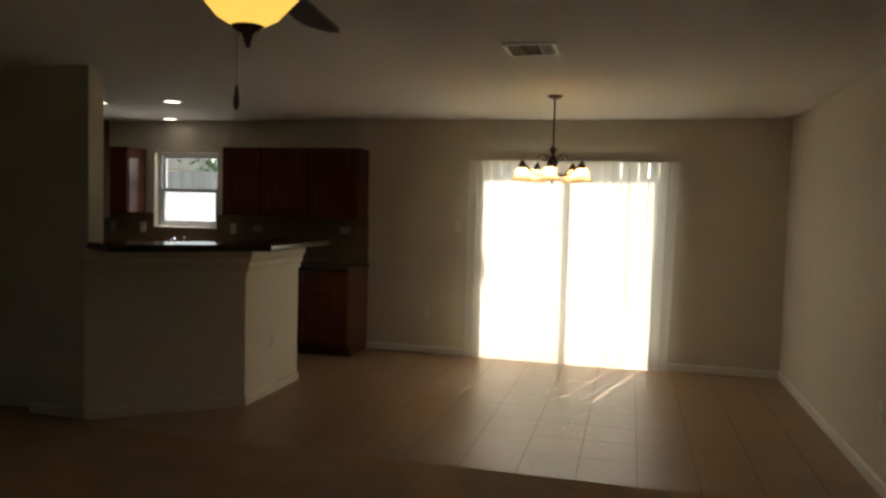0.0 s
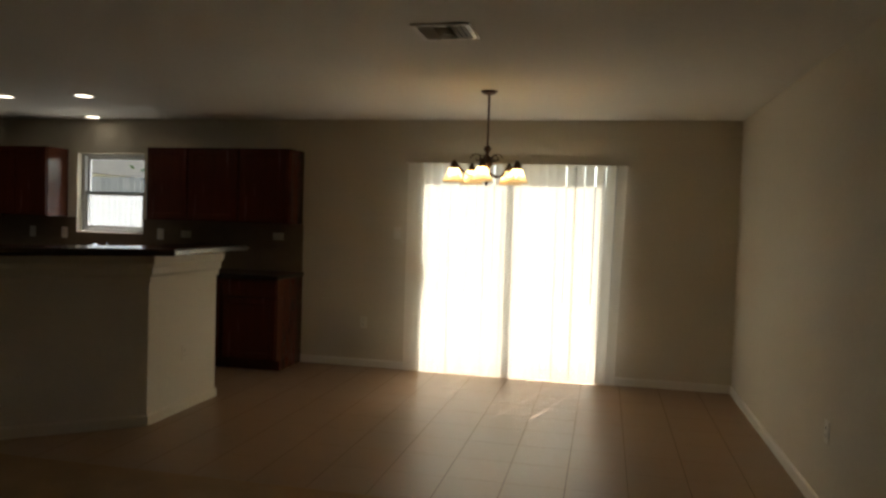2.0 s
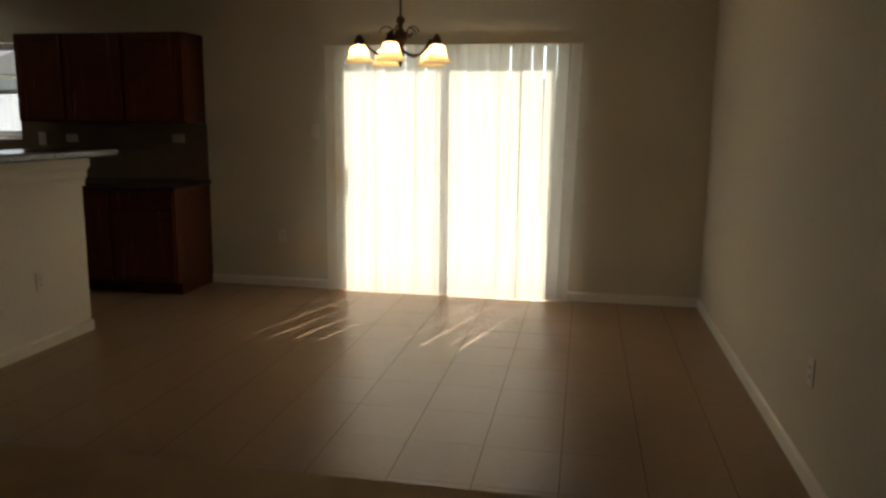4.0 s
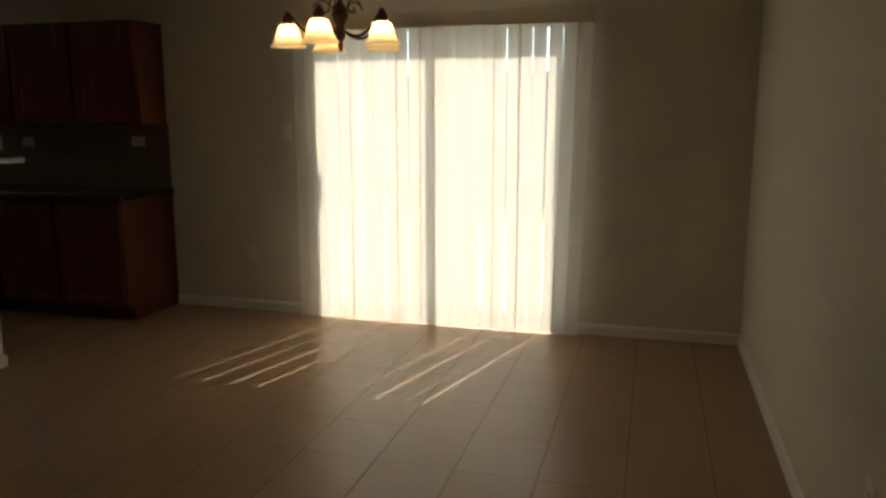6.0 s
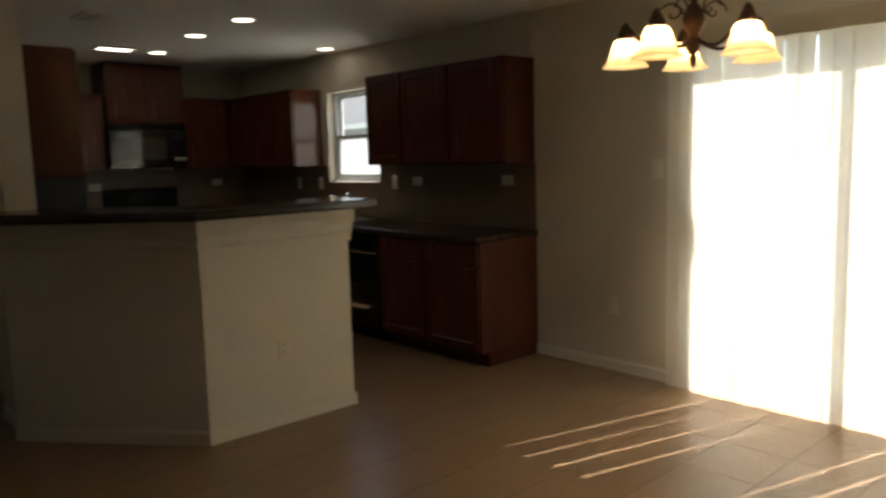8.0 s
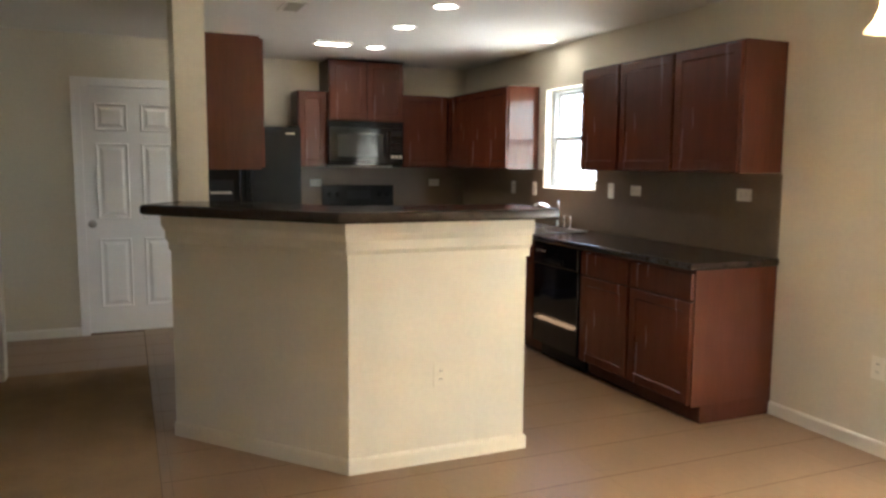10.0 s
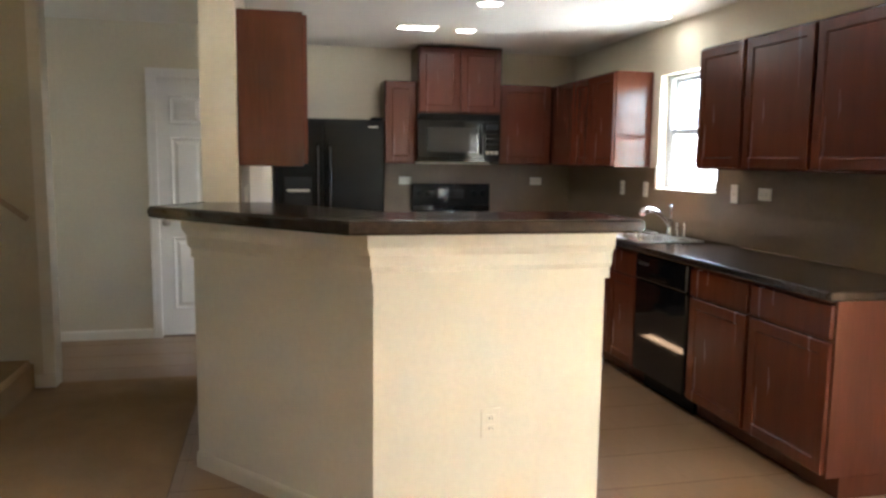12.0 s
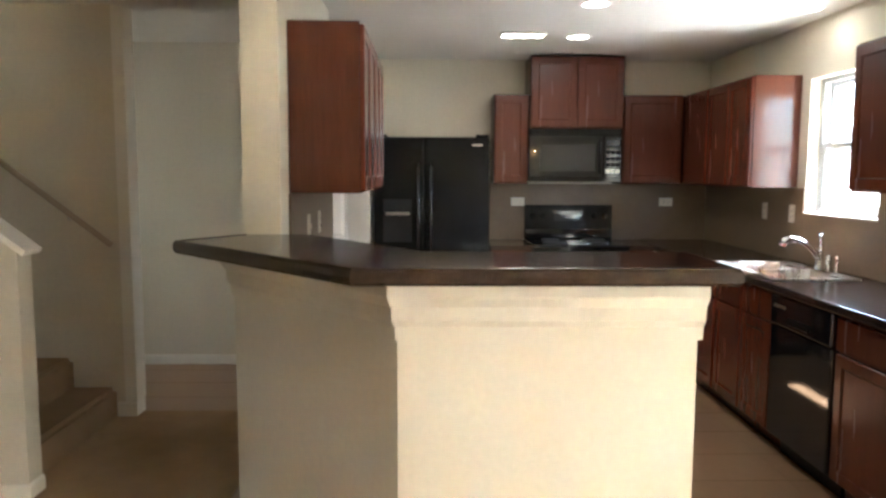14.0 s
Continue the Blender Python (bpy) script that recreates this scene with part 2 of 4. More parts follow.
def prism(outline, z0, z1, bevel=0.0):
    """An upright prism over an outline in plan."""
    b = bmesh.new()
    lo = [b.verts.new((x, y, z0)) for x, y in outline]
    hi = [b.verts.new((x, y, z1)) for x, y in outline]
    b.faces.new(lo[::-1])
    b.faces.new(hi)
    for i in range(len(outline)):
        j = (i + 1) % len(outline)
        b.faces.new((lo[i], lo[j], hi[j], hi[i]))
    bmesh.ops.recalc_face_normals(b, faces=b.faces[:])
    if bevel:
        bmesh.ops.bevel(b, geom=b.edges[:], offset=bevel, segments=3, affect="EDGES", profile=0.5)
    return b


def moulding(line, profile):
    """Sweeps a profile of (out, z) along a line in plan; out is to the right of the way, mitred at corners."""
    pts = [Vector(p) for p in line]
    b, rings = bmesh.new(), []
    for i, p in enumerate(pts):
        ns = []
        for a, c in ((i - 1, i), (i, i + 1)):
            if 0 <= a and c < len(pts):
                d = (pts[c] - pts[a]).normalized()
                ns.append(Vector((d.y, -d.x)))
        n = sum(ns, Vector((0, 0))).normalized()
        n /= max(0.3, n.dot(ns[0]))
        rings.append([b.verts.new((p.x + n.x * o, p.y + n.y * o, z)) for o, z in profile])
    for r, q in zip(rings, rings[1:]):
        for i in range(len(profile)):
            j = (i + 1) % len(profile)
            b.faces.new((r[i], r[j], q[j], q[i]))
    b.faces.new(rings[0])
    b.faces.new(rings[-1][::-1])
    bmesh.ops.recalc_face_normals(b, faces=b.faces[:])
    return b


def structure(name, bm, material, label, category):
    return tagged(part(name, bm, material), label, category, kind="structure")


# ---- plan ----
XR, XK, CH = 2.89, -5.58, 2.44          # east wall, kitchen west wall, ceiling height
YS = -9.6                              # wall behind the living room
EDGE = -3.32                           # where the tiles meet the carpet
XSTUB, YSTUB0, YSTUB1 = -2.14, -3.17, -3.02
XH = -4.80                             # hall wall with the white door
XST = -3.55                            # wall beside the stairs
DOOR0, DOOR1, DOORH = -0.052, 1.825, 2.12
SOUTHWIN = (0.3, 0.9, 1.15, 1.75)        # opening for the assumed, unseen living room window behind the viewer
HALLWIN = (-4.25, -3.95, 1.0, 1.9)        # opening for an assumed, unseen front entry at the end of the hall
WIN = (-3.86, -3.05, 1.228, 2.08)

structure("wall_north", slab("y", 0, 0.15, XK - 0.12, XR + 0.12, -0.1, CH, [(DOOR0, DOOR1, -0.1, DOORH), WIN]), WALL,
          "beige painted textured wall with patio door and kitchen window", "wall")
structure("wall_east", slab("x", XR, XR + 0.12, YS, 0, -0.1, CH), WALL, "beige painted textured long plain wall", "wall")
structure("wall_south", slab("y", YS - 0.12, YS, XST - 0.12, XR + 0.12, -0.1, CH, [SOUTHWIN]), WALL, "beige painted plain wall behind the living room", "wall")
structure("wall_kitchen", slab("x", XK - 0.12, XK, -2.87, 0, -0.1, CH), WALL, "beige painted kitchen wall behind range and fridge", "wall")
structure("wall_alcove", slab("y", -2.99, -2.87, XK - 0.12, XH - 0.122, -0.1, CH), WALL, "beige painted wall beside the black fridge", "wall")
HD0, HD1, HDH = -3.735, -2.935, 2.04
structure("wall_hall", slab("x", XH - 0.12, XH, -5.7, -2.87, -0.1, CH, [(HD0, HD1, -0.1, HDH)]), WALL, "pale beige hall wall with a white door", "wall")
structure("wall_hall_end", slab("y", -5.82, -5.7, XH - 0.12, XST - 0.12, -0.1, CH, [HALLWIN]), WALL, "pale beige wall closing the hall", "wall")
structure("wall_closet", slab("x", XH - 0.72, XH - 0.62, -4.2, -2.992, -0.1, CH), WALL, "plain closet back wall", "wall")
structure("wall_stub", slab("y", YSTUB0, YSTUB1, -2.62, XSTUB, 0, CH), WALL, "beige full-height wall end beside the breakfast bar", "wall")
structure("wall_stub_back", slab("y", YSTUB1 - 0.06, YSTUB1, -3.7, -2.6205, 0, CH), WALL, "beige thin wall behind the side cabinets", "wall")
structure("wall_stair", slab("x", XST - 0.12, XST, YS, -4.20, 0, 5.0), WALL, "beige wall running up beside the carpeted stairs", "wall")
structure("ceiling", slab("z", CH, CH + 0.12, XK - 0.12, XR + 0.12, YS - 0.12, 0.15, [(XST, -2.50, -8.0, -5.2)]), CEIL, "off-white textured plaster ceiling", "ceiling")
structure("ceiling_stairwell", slab("z", 5.0, 5.1, XST - 0.12, -2.38, -8.2, -5.0), CEIL, "ceiling over the stairwell", "ceiling")
structure("wall_stairwell_east", slab("x", -2.50, -2.38, -8.2, -5.0, CH + 0.12, 5.0), WALL, "beige upper stairwell wall", "wall")
structure("wall_stairwell_north", slab("y", -5.2, -5.08, XST, -2.50, CH + 0.12, 5.0), WALL, "beige upper stairwell wall", "wall")
structure("wall_stairwell_south", slab("y", -8.12, -8.0, XST, -2.50, CH + 0.12, 5.0), WALL, "beige upper stairwell wall", "wall")
# knee wall beside the stairs, its cap climbing with them
KX0, KX1, KY = -2.50, -2.38, -4.225
knee = bmesh.new()
outline = [(KY, 0.0), (KY, 1.13), (KY - 1.75, CH), (-8.6, CH), (-8.6, 0.0)]
for x in (KX0, KX1):
    knee.faces.new([knee.verts.new((x, y, z)) for y, z in outline])
knee.verts.ensure_lookup_table()
for i in range(5):
    j = (i + 1) % 5
    knee.faces.new([knee.verts[k] for k in (i, j, j + 5, i + 5)])
bmesh.ops.recalc_face_normals(knee, faces=knee.faces[:])
structure("wall_knee", knee, WALL, "beige knee wall sloping up beside the stairs", "wall")
cap = box(-0.075, 0.075, 0, 2.3, 0, 0.03, 0.006)
cap_ob = structure("trim_knee_cap", cap, TRIM, "white painted cap on the stair knee wall", "trim")
cap_ob.matrix_world = pose((KX0 + KX1) / 2, KY + 0.03, 1.112, 0, 0, 180) @ pose(0, 0, 0, 37.4, 0, 0)

# breakfast bar half wall
PR, PM, PL = Vector((-1.302, -1.605)), Vector((-1.302, -2.512)), Vector((XSTUB, YSTUB0 - 0.045))
way = (PL - PM).normalized()
out = Vector((-way.y, way.x))
T = 0.125
BARZ = 1.186
inner_m = Vector((PM.x - T, PM.y + 0.055))
structure("wall_bar", prism([PR, (PR.x - T, PR.y), inner_m, (XSTUB, YSTUB0 + 0.17), PL, PM], 0, BARZ), WALL,
          "cream painted angled half wall under the breakfast bar", "half wall")
crown = [(0, 0.985), (0.014, 0.985), (0.015, 1.025), (0.020, 1.029), (0.033, 1.047), (0.035, 1.088), (0.040, 1.093), (0.057, 1.115), (0.06, 1.123), (0.06, BARZ - 0.002), (0, BARZ - 0.002)]
structure("trim_bar", moulding([PL, PM, (PR.x, PR.y + 0.012)], crown), WALL, "cream painted stepped moulding under the bar top", "moulding")
BASE = [(0, 0.0), (0.013, 0.0), (0.013, 0.062), (0.008, 0.073), (0, 0.076)]
structure("baseboard_bar", moulding([PL, PM, PR, (PR.x - T, PR.y)], BASE), WALL, "cream painted baseboard round the bar wall", "baseboard")
structure("baseboard_north_1", moulding([(-1.238, 0), (DOOR0 - 0.0, 0)], BASE), TRIM, "white painted baseboard beside the patio door", "baseboard")
structure("baseboard_north_2", moulding([(DOOR1, 0), (XR, 0), (XR, YS)], BASE), TRIM, "white painted baseboard along the long wall", "baseboard")
structure("baseboard_stub", moulding([(-2.62, YSTUB0), (XSTUB, YSTUB0)], BASE), TRIM, "white painted baseboard on the wall end", "baseboard")
structure("baseboard_stair", moulding([(XST, -4.305), (XST, -4.20), (XST - 0.12, -4.20)], [(0, 0), (0.014, 0), (0.014, 0.085), (0, 0.09)]), TRIM, "white painted baseboard at the stair wall end", "baseboard")
structure("trim_stair_end", box(XST - 0.132, XST + 0.012, -4.255, -4.184, 0.0905, CH - 0.002, 0.004), TRIM, "white painted corner boards on the stair wall end", "trim")
structure("baseboard_hall", moulding([(XH, -5.7), (XH, HD0 - 0.07)][::1], BASE), TRIM, "white painted baseboard in the hall", "baseboard")
structure("baseboard_knee", moulding([(KX0, KY), (KX1, KY), (KX1, -8.6)][::-1], BASE), TRIM, "white painted baseboard on the knee wall", "baseboard")

# floors
floor = structure("floor", box(XK, XR, EDGE, 0.15, -0.12, 0.0003), GROUT, "tan ceramic tile floor with narrow brown joints", "floor")
floor_hall = structure("floor_hall", box(XH - 0.1, -3.642, -5.7, EDGE - 0.0, -0.12, 0.0003), GROUT, "pale tile floor of the hall", "floor")
carpet = slab("z", -0.12, 0.006, -3.64, XR, YS, EDGE)
structure("floor_carpet", carpet, CARPET, "tan cut-pile carpet of the living room", "carpet")


# ---- patio door and blinds ----
def patio_door():
    d = thing("patio_door", "closed pale aluminium sliding glass patio door", "patio door", pose(DOOR0, 0.06, 0), kind="structure")
    w, h = DOOR1 - DOOR0, DOORH
    fr = slab("y", -0.05, 0.06, 0, w, 0, h, [(0.045, w - 0.045, 0.035, h - 0.045)])
    part("door_frame", fr, FRAME, d)
    for x0, x1, y0, name in ((0.045, w / 2 + 0.025, -0.045, "sliding_panel"), (w / 2 - 0.025, w - 0.045, -0.012, "fixed_panel")):
        p = part(name, slab("y", y0, y0 + 0.03, x0, x1, 0.036, h - 0.046, [(x0 + 0.05, x1 - 0.05, 0.10, h - 0.10)]), FRAME, d)
        g = part("pane", box(x0 + 0.048, x1 - 0.048, y0 + 0.014, y0 + 0.020, 0.098, h - 0.098), CLEAR, p)
        g.visible_shadow = False
    part("handle", box(0.085, 0.113, -0.085, -0.046, 0.90, 1.12, 0.008), BLACK, d, "black pull handle")
    part("sill_track", box(0.03, w - 0.03, -0.06, 0.05, 0.0, 0.03, 0.004), FRAME, d)
    return d


patio_door()


def vertical_blind():
    b = thing("vertical_blind", "closed cream vinyl vertical blind over the patio door", "blind", pose(0, -0.075, 0))
    part("headrail", box(-0.15, 1.90, -0.022, 0.022, 2.035, 2.075, 0.004), TRIM, b)
    part("valance", slab("y", -0.06, -0.055, -0.17, 1.92, 2.02, 2.12), VALANCE, b, "cream valance strip")
    for x0, x1 in ((-0.17, -0.165), (1.915, 1.92)):
        part("valance_return", box(x0, x1, -0.054, 0.07, 2.02, 2.12), VALANCE, b)
    rng = random.Random(5)
    n, pitch, wide = 24, 0.0838, 0.0872
    mesh = None
    nudge = {4: (0.010, -0.18), 8: (0.0055, 0.1), 10: (0.005, 0.11), 16: (0.0115, -0.17), 18: (0.0088, 0.0), 21: (0.0068, 0.0)}
    for i in range(n):
        if mesh is None:
            bm = bmesh.new()
            cols = []
            for k in range(9):
                u = (k / 8 - 0.5) * wide
                bulge = 0.005 * (1 - (2 * u / wide) ** 2)
                cols.append([bm.verts.new((u, -bulge, z)) for z in (0.010, 0.5, 1.0, 1.5, 2.03)])
            for p, q in zip(cols, cols[1:]):
                for j in range(4):
                    bm.faces.new((p[j], q[j], q[j + 1], p[j + 1]))
            s = part("slat", bm, SLAT, b, smooth=True)
            mesh = s.data
        else:
            s = part("slat", None, None, b, mesh=mesh)
        turn = 5.5 + (rng.uniform(-4.5, 0.5) if i > 13 and i not in nudge else rng.uniform(-0.9, 0.9))
        lean = {n - 1: 1.3, n - 2: 0.9, n - 3: 0.5, n - 4: 0.2}.get(i, nudge[i][1] if i in nudge else rng.uniform(-0.06, 0.06))
        s.matrix_basis = pose(-0.1038 + i * pitch + nudge.get(i, (0, 0))[0] + rng.uniform(-0.0008, 0.0008), rng.uniform(-0.002, 0.002), 0, rng.uniform(-0.12, 0.12), lean, turn)
    return b


vertical_blind()


# ---- kitchen window ----
def kitchen_window():
    x0, x1, z0, z1 = WIN
    w = thing("window_1", "single-hung kitchen window with grey vinyl frame and insect screen", "window", pose(x0, 0.09, z0), kind="structure")
    W, H = x1 - x0, z1 - z0
    part("window_frame", slab("y", -0.02, 0.06, 0, W, 0, H, [(0.04, W - 0.04, 0.04, H - 0.026)]), WHITEFRAME, w)
    for a, c, y, name in ((0.042, H / 2 + 0.02, -0.012, "lower_sash"), (H / 2 - 0.02, H - 0.028, 0.022, "upper_sash")):
        s = part(name, slab("y", y, y + 0.028, 0.042, W - 0.042, a, c, [(0.072, W - 0.072, a + 0.035, c - 0.028)]), WHITEFRAME, w)
        g = part("pane", box(0.071, W - 0.071, y + 0.011, y + 0.016, a + 0.034, c - 0.027), CLEAR, s)
        g.visible_shadow = False
    part("insect_screen", box(0.05, W - 0.05, 0.056, 0.057, 0.045, H / 2), SCREEN, w, "pale insect screen")
    part("window_sill", box(-0.0, W, -0.105, -0.022, 0.0, 0.012, 0.003), TRIM, w)
    return w


kitchen_window()


# ---- hall door, stairs ----
def hall_door():
    d = thing("door_1", "closed white six-panel hall closet door with satin knob", "door", pose(XH - 0.03, HD0, 0), kind="structure")
    W, H = HD1 - HD0, HDH
    leaf = slab("x", -0.035, 0.0, 0.005, W - 0.005, 0.012, H - 0.005)
    leaf_ob = part("leaf", leaf, DOORWHITE, d)
    cw = (W - 0.005 - 0.30) / 2
    for y0 in (0.10, 0.10 + cw + 0.10):
        for z0, z1 in ((0.22, 0.80), (0.96, 1.58), (1.68, 1.90)):
            p = bmesh.new()
            rings = []
            for inset, xx in ((0, 0.0005), (0.007, 0.011), (0.022, 0.001), (0.034, 0.001), (0.055, 0.010)):
                rings.append([p.verts.new((xx, y, z)) for y, z in ((y0 + inset, z0 + inset), (y0 + cw - inset, z0 + inset), (y0 + cw - inset, z1 - inset), (y0 + inset, z1 - inset))])
            for a, c in zip(rings, rings[1:]):
                for i in range(4):
                    p.faces.new((a[i], a[(i + 1) % 4], c[(i + 1) % 4], c[i]))
            p.faces.new(rings[-1])
            part("panel", p, DOORWHITE, leaf_ob)
    knob = lathe([(0.001, 0.065), (0.018, 0.063), (0.027, 0.052), (0.026, 0.042), (0.012, 0.034), (0.010, 0.01), (0.03, 0.008), (0.032, 0.0)], 20)
    k = part("knob", knob, NICKEL, leaf_ob, "satin nickel knob", smooth=True)
    k.matrix_basis = pose(0.0, 0.055, 0.92, 0, 90, 0)
    jamb = slab("x", -0.09, 0.03, -0.0, W, 0, H, [(0.004, W - 0.004, -0.1, H - 0.004)])
    part("jamb", jamb, DOORWHITE, d)
    cas = slab("x", 0.031, 0.045, -0.062, W + 0.062, 0, H + 0.062, [(0.006, W - 0.006, -0.1, H - 0.006)])
    c_ob = part("casing", cas, DOORWHITE, d)
    part("casing_bead", slab("x", 0.0455, 0.052, -0.062, W + 0.062, 0, H + 0.062, [(-0.04, W + 0.04, -0.1, H + 0.04)]), DOORWHITE, c_ob)
    return d


hall_door()

stairs = thing("stairs", "straight tan carpeted staircase climbing beside a wall", "stairs", pose(0, 0, 0), kind="structure")
RISE, RUN, Y0 = 0.182, 0.254, -4.31
for i in range(13):
    y = Y0 - i * RUN
    st = box(XST + 0.002, KX0 - 0.002, y - RUN - 0.02, y, 0.006 if i == 0 else i * RISE - 0.02, (i + 1) * RISE, 0.0)
    bmesh.ops.bevel(st, geom=[e for e in st.edges if all(abs(v.co.y - y) < 1e-5 and v.co.z > i * RISE + 0.1 for v in e.verts)], offset=0.025, segments=3, affect="EDGES")
    part("stair_step", st, CARPET, stairs)
rail = thing("handrail", "slim brown wooden handrail fixed along the stair wall", "handrail", pose(XST, -4.29, 1.03))
part("rail", tube([(0.035, 0, 0.02), (0.035, -0.02, 0.035), (0.035, -1.5, 1.19)], 0.019, 10), RAILWOOD, rail, smooth=True)
for k in (0.25, 1.2):
    part("bracket", tube([(0.001, -k, k * 0.78 - 0.03), (0.022, -k, k * 0.78 - 0.025), (0.035, -k, k * 0.78 + 0.01)], 0.006, 8), NICKEL, rail)


# ---- cabinets ----
def door_front(w, h, t=0.02, rail=0.055):
    """A cabinet door with a framed, raised panel; its back lies on y = 0 and it faces -y."""
    b = bmesh.new()
    rings = []
    for inset, y in ((0, 0), (0, -t + 0.004), (0.004, -t), (rail, -t), (rail + 0.005, -t + 0.005), (rail + 0.010, -t + 0.006)):
        i = min(inset, w / 2 - 0.005, h / 2 - 0.005)
        rings.append([b.verts.new((x, y, z)) for x, z in ((i, i), (w - i, i), (w - i, h - i), (i, h - i))])
    for a, c in zip(rings, rings[1:]):
        for k in range(4):
            b.faces.new((a[k], a[(k + 1) % 4], c[(k + 1) % 4], c[k]))
    b.faces.new(rings[-1])
    b.faces.new(rings[0][::-1])
    bmesh.ops.recalc_face_normals(b, faces=b.faces[:])
    return b


def drawer_front(w, h, t=0.02):
    return box(0, w, -t, 0, 0, h, 0.004)


def cabinet(name, label, m, width, depth, height, doors, drawers=(), toe=0.0, category="cabinet", group=""):
    """A cabinet unit: its back on y = 0, facing -y; doors and drawers as (x0, x1, z0, z1)."""
    c = thing(name, label, category, m, group)
    body = box(0, width, -depth, 0, toe, height, 0.002)
    if toe:
        join(body, box(0.0, width, -depth + 0.07, -0.0, 0, toe))
    bo = part("body", body, CHERRYSIDE, c)
    for x0, x1, z0, z1 in doors:
        d = part("door", door_front(x1 - x0, z1 - z0), CHERRY, c)
        d.matrix_basis = pose(x0, -depth - 0.001, z0)
    for x0, x1, z0, z1 in drawers:
        d = part("drawer_front", drawer_front(x1 - x0, z1 - z0), CHERRY, c)
        d.matrix_basis = pose(x0, -depth - 0.001, z0)
    return c


UB, UT = 1.393, 2.12
UH = UT - UB
G1 = "cherry wall cabinets"
G2 = "cherry base cabinets"


def upper(x0, x1, n, face, label, depth=0.305, zb=UB, h=UH, kind_group=G1):
    """A wall cabinet between two places along its wall; face: 0 north wall, 90 west wall, 180 stub wall."""
    w = x1 - x0
    m = {0: pose(x0, -0.001, zb), 90: pose(XK + 0.001, x0, zb, 0, 0, 90), 180: pose(x1, YSTUB1 + 0.001, zb, 0, 0, 180)}[face]
    dw = (w - 0.012) / n
    doors = [(0.006 + i * dw + 0.004, 0.006 + (i + 1) * dw - 0.004, 0.012, h - 0.012) for i in range(n)]
    return cabinet("wall_cabinet", label, m, w, depth, h, doors, group=kind_group, category="wall cabinet")


upper(-1.80, -1.25, 1, 0, "dark cherry wall cabinet at the end of the run")
upper(-2.35, -1.804, 1, 0, "dark cherry wall cabinet above the counter")
upper(-2.81, -2.354, 1, 0, "narrow dark cherry wall cabinet beside the window")
upper(-4.75, -3.972, 2, 0, "dark cherry wall cabinet with glossy side beside the window")
upper(-5.575, -4.754, 1, 0, "dark cherry corner wall cabinet")
upper(-0.832, -0.335, 1, 90, "dark cherry wall cabinet beside the microwave")
upper(-1.60, -0.836, 2, 90, "tall-set dark cherry cabinet over the microwave", depth=0.36, zb=1.842, h=0.583)
upper(-1.89, -1.604, 1, 90, "narrow dark cherry wall cabinet beside the fridge")
upper(-3.05, -2.333, 2, 180, "dark cherry wall cabinet on the wall end")
upper(-3.69, -3.054, 2, 180, "dark cherry wall cabinet over the side counter")


def base(x0, x1, n, face, label, drawers=True):
    w = x1 - x0
    m = {0: pose(x0, -0.001, 0), 90: pose(XK + 0.001, x0, 0, 0, 0, 90)}[face]
    dw = (w - 0.012) / n
    top = 0.69 if drawers else 0.85
    doors = [(0.006 + i * dw + 0.006, 0.006 + (i + 1) * dw - 0.006, 0.115, top) for i in range(n)]
    fronts = [(a, c, 0.705, 0.85) for a, c, _, _ in doors] if drawers else []
    return cabinet("base_cabinet", label, m, w, 0.585, 0.872, doors, fronts, toe=0.10, group=G2, category="base cabinet")


base(-1.80, -1.238, 1, 0, "dark cherry base cabinet at the end of the run")
base(-2.335, -1.804, 1, 0, "dark cherry base cabinet beside the dishwasher")
base(-3.74, -2.955, 2, 0, "dark cherry sink base cabinet with two doors")
base(-4.9, -3.744, 2, 0, "dark cherry corner base cabinet")
base(-0.83, -0.62, 1, 90, "narrow dark cherry base cabinet beside the range")
base(-1.93, -1.60, 1, 90, "narrow dark cherry base cabinet beside the fridge")

SINK = (-3.86, -3.06, -0.55, -0.10)
ctop = slab("z", 0.873, 0.912, XK + 0.002, -1.231, -0.625, -0.002, [SINK])
counter = thing("countertop", "dark speckled laminate countertop along the window wall", "countertop")
part("slab", ctop, LAMINATE, counter)
part("edge_nosing", moulding([(XK + 0.64, -0.6252), (-1.2308, -0.6252), (-1.2308, -0.013)], [(0, 0.871), (0.008, 0.872), (0.012, 0.88), (0.012, 0.905), (0.008, 0.9125), (0, 0.9135)]), EDGING, counter, "brown rounded laminate edge")
tagged(part("countertop", slab("z", 0.873, 0.912, XK + 0.002, XK + 0.635, -0.83, -0.637), LAMINATE), "dark speckled laminate countertop piece beside the range", "countertop")
tagged(part("countertop", slab("z", 0.873, 0.912, XK + 0.002, XK + 0.635, -1.93, -1.60), LAMINATE), "dark speckled laminate countertop piece beside the fridge", "countertop")
sp1 = slab("y", -0.012, -0.001, XK + 0.014, -1.24, 0.913, UB - 0.002, [(WIN[0] - 0.0, WIN[1], WIN[2], 3)])
structure("backsplash_north", sp1, SPLASH, "grey-brown backsplash between counter and wall cabinets", "backsplash")
structure("backsplash_west", slab("x", XK + 0.001, XK + 0.012, -1.93, -0.002, 0.913, UB - 0.002), SPLASH, "grey-brown backsplash behind the range", "backsplash")
structure("backsplash_stub", slab("y", YSTUB1 + 0.001, YSTUB1 + 0.012, -3.695, -2.31, 0.913, UB - 0.002), SPLASH, "grey-brown backsplash under the side cabinets", "backsplash")

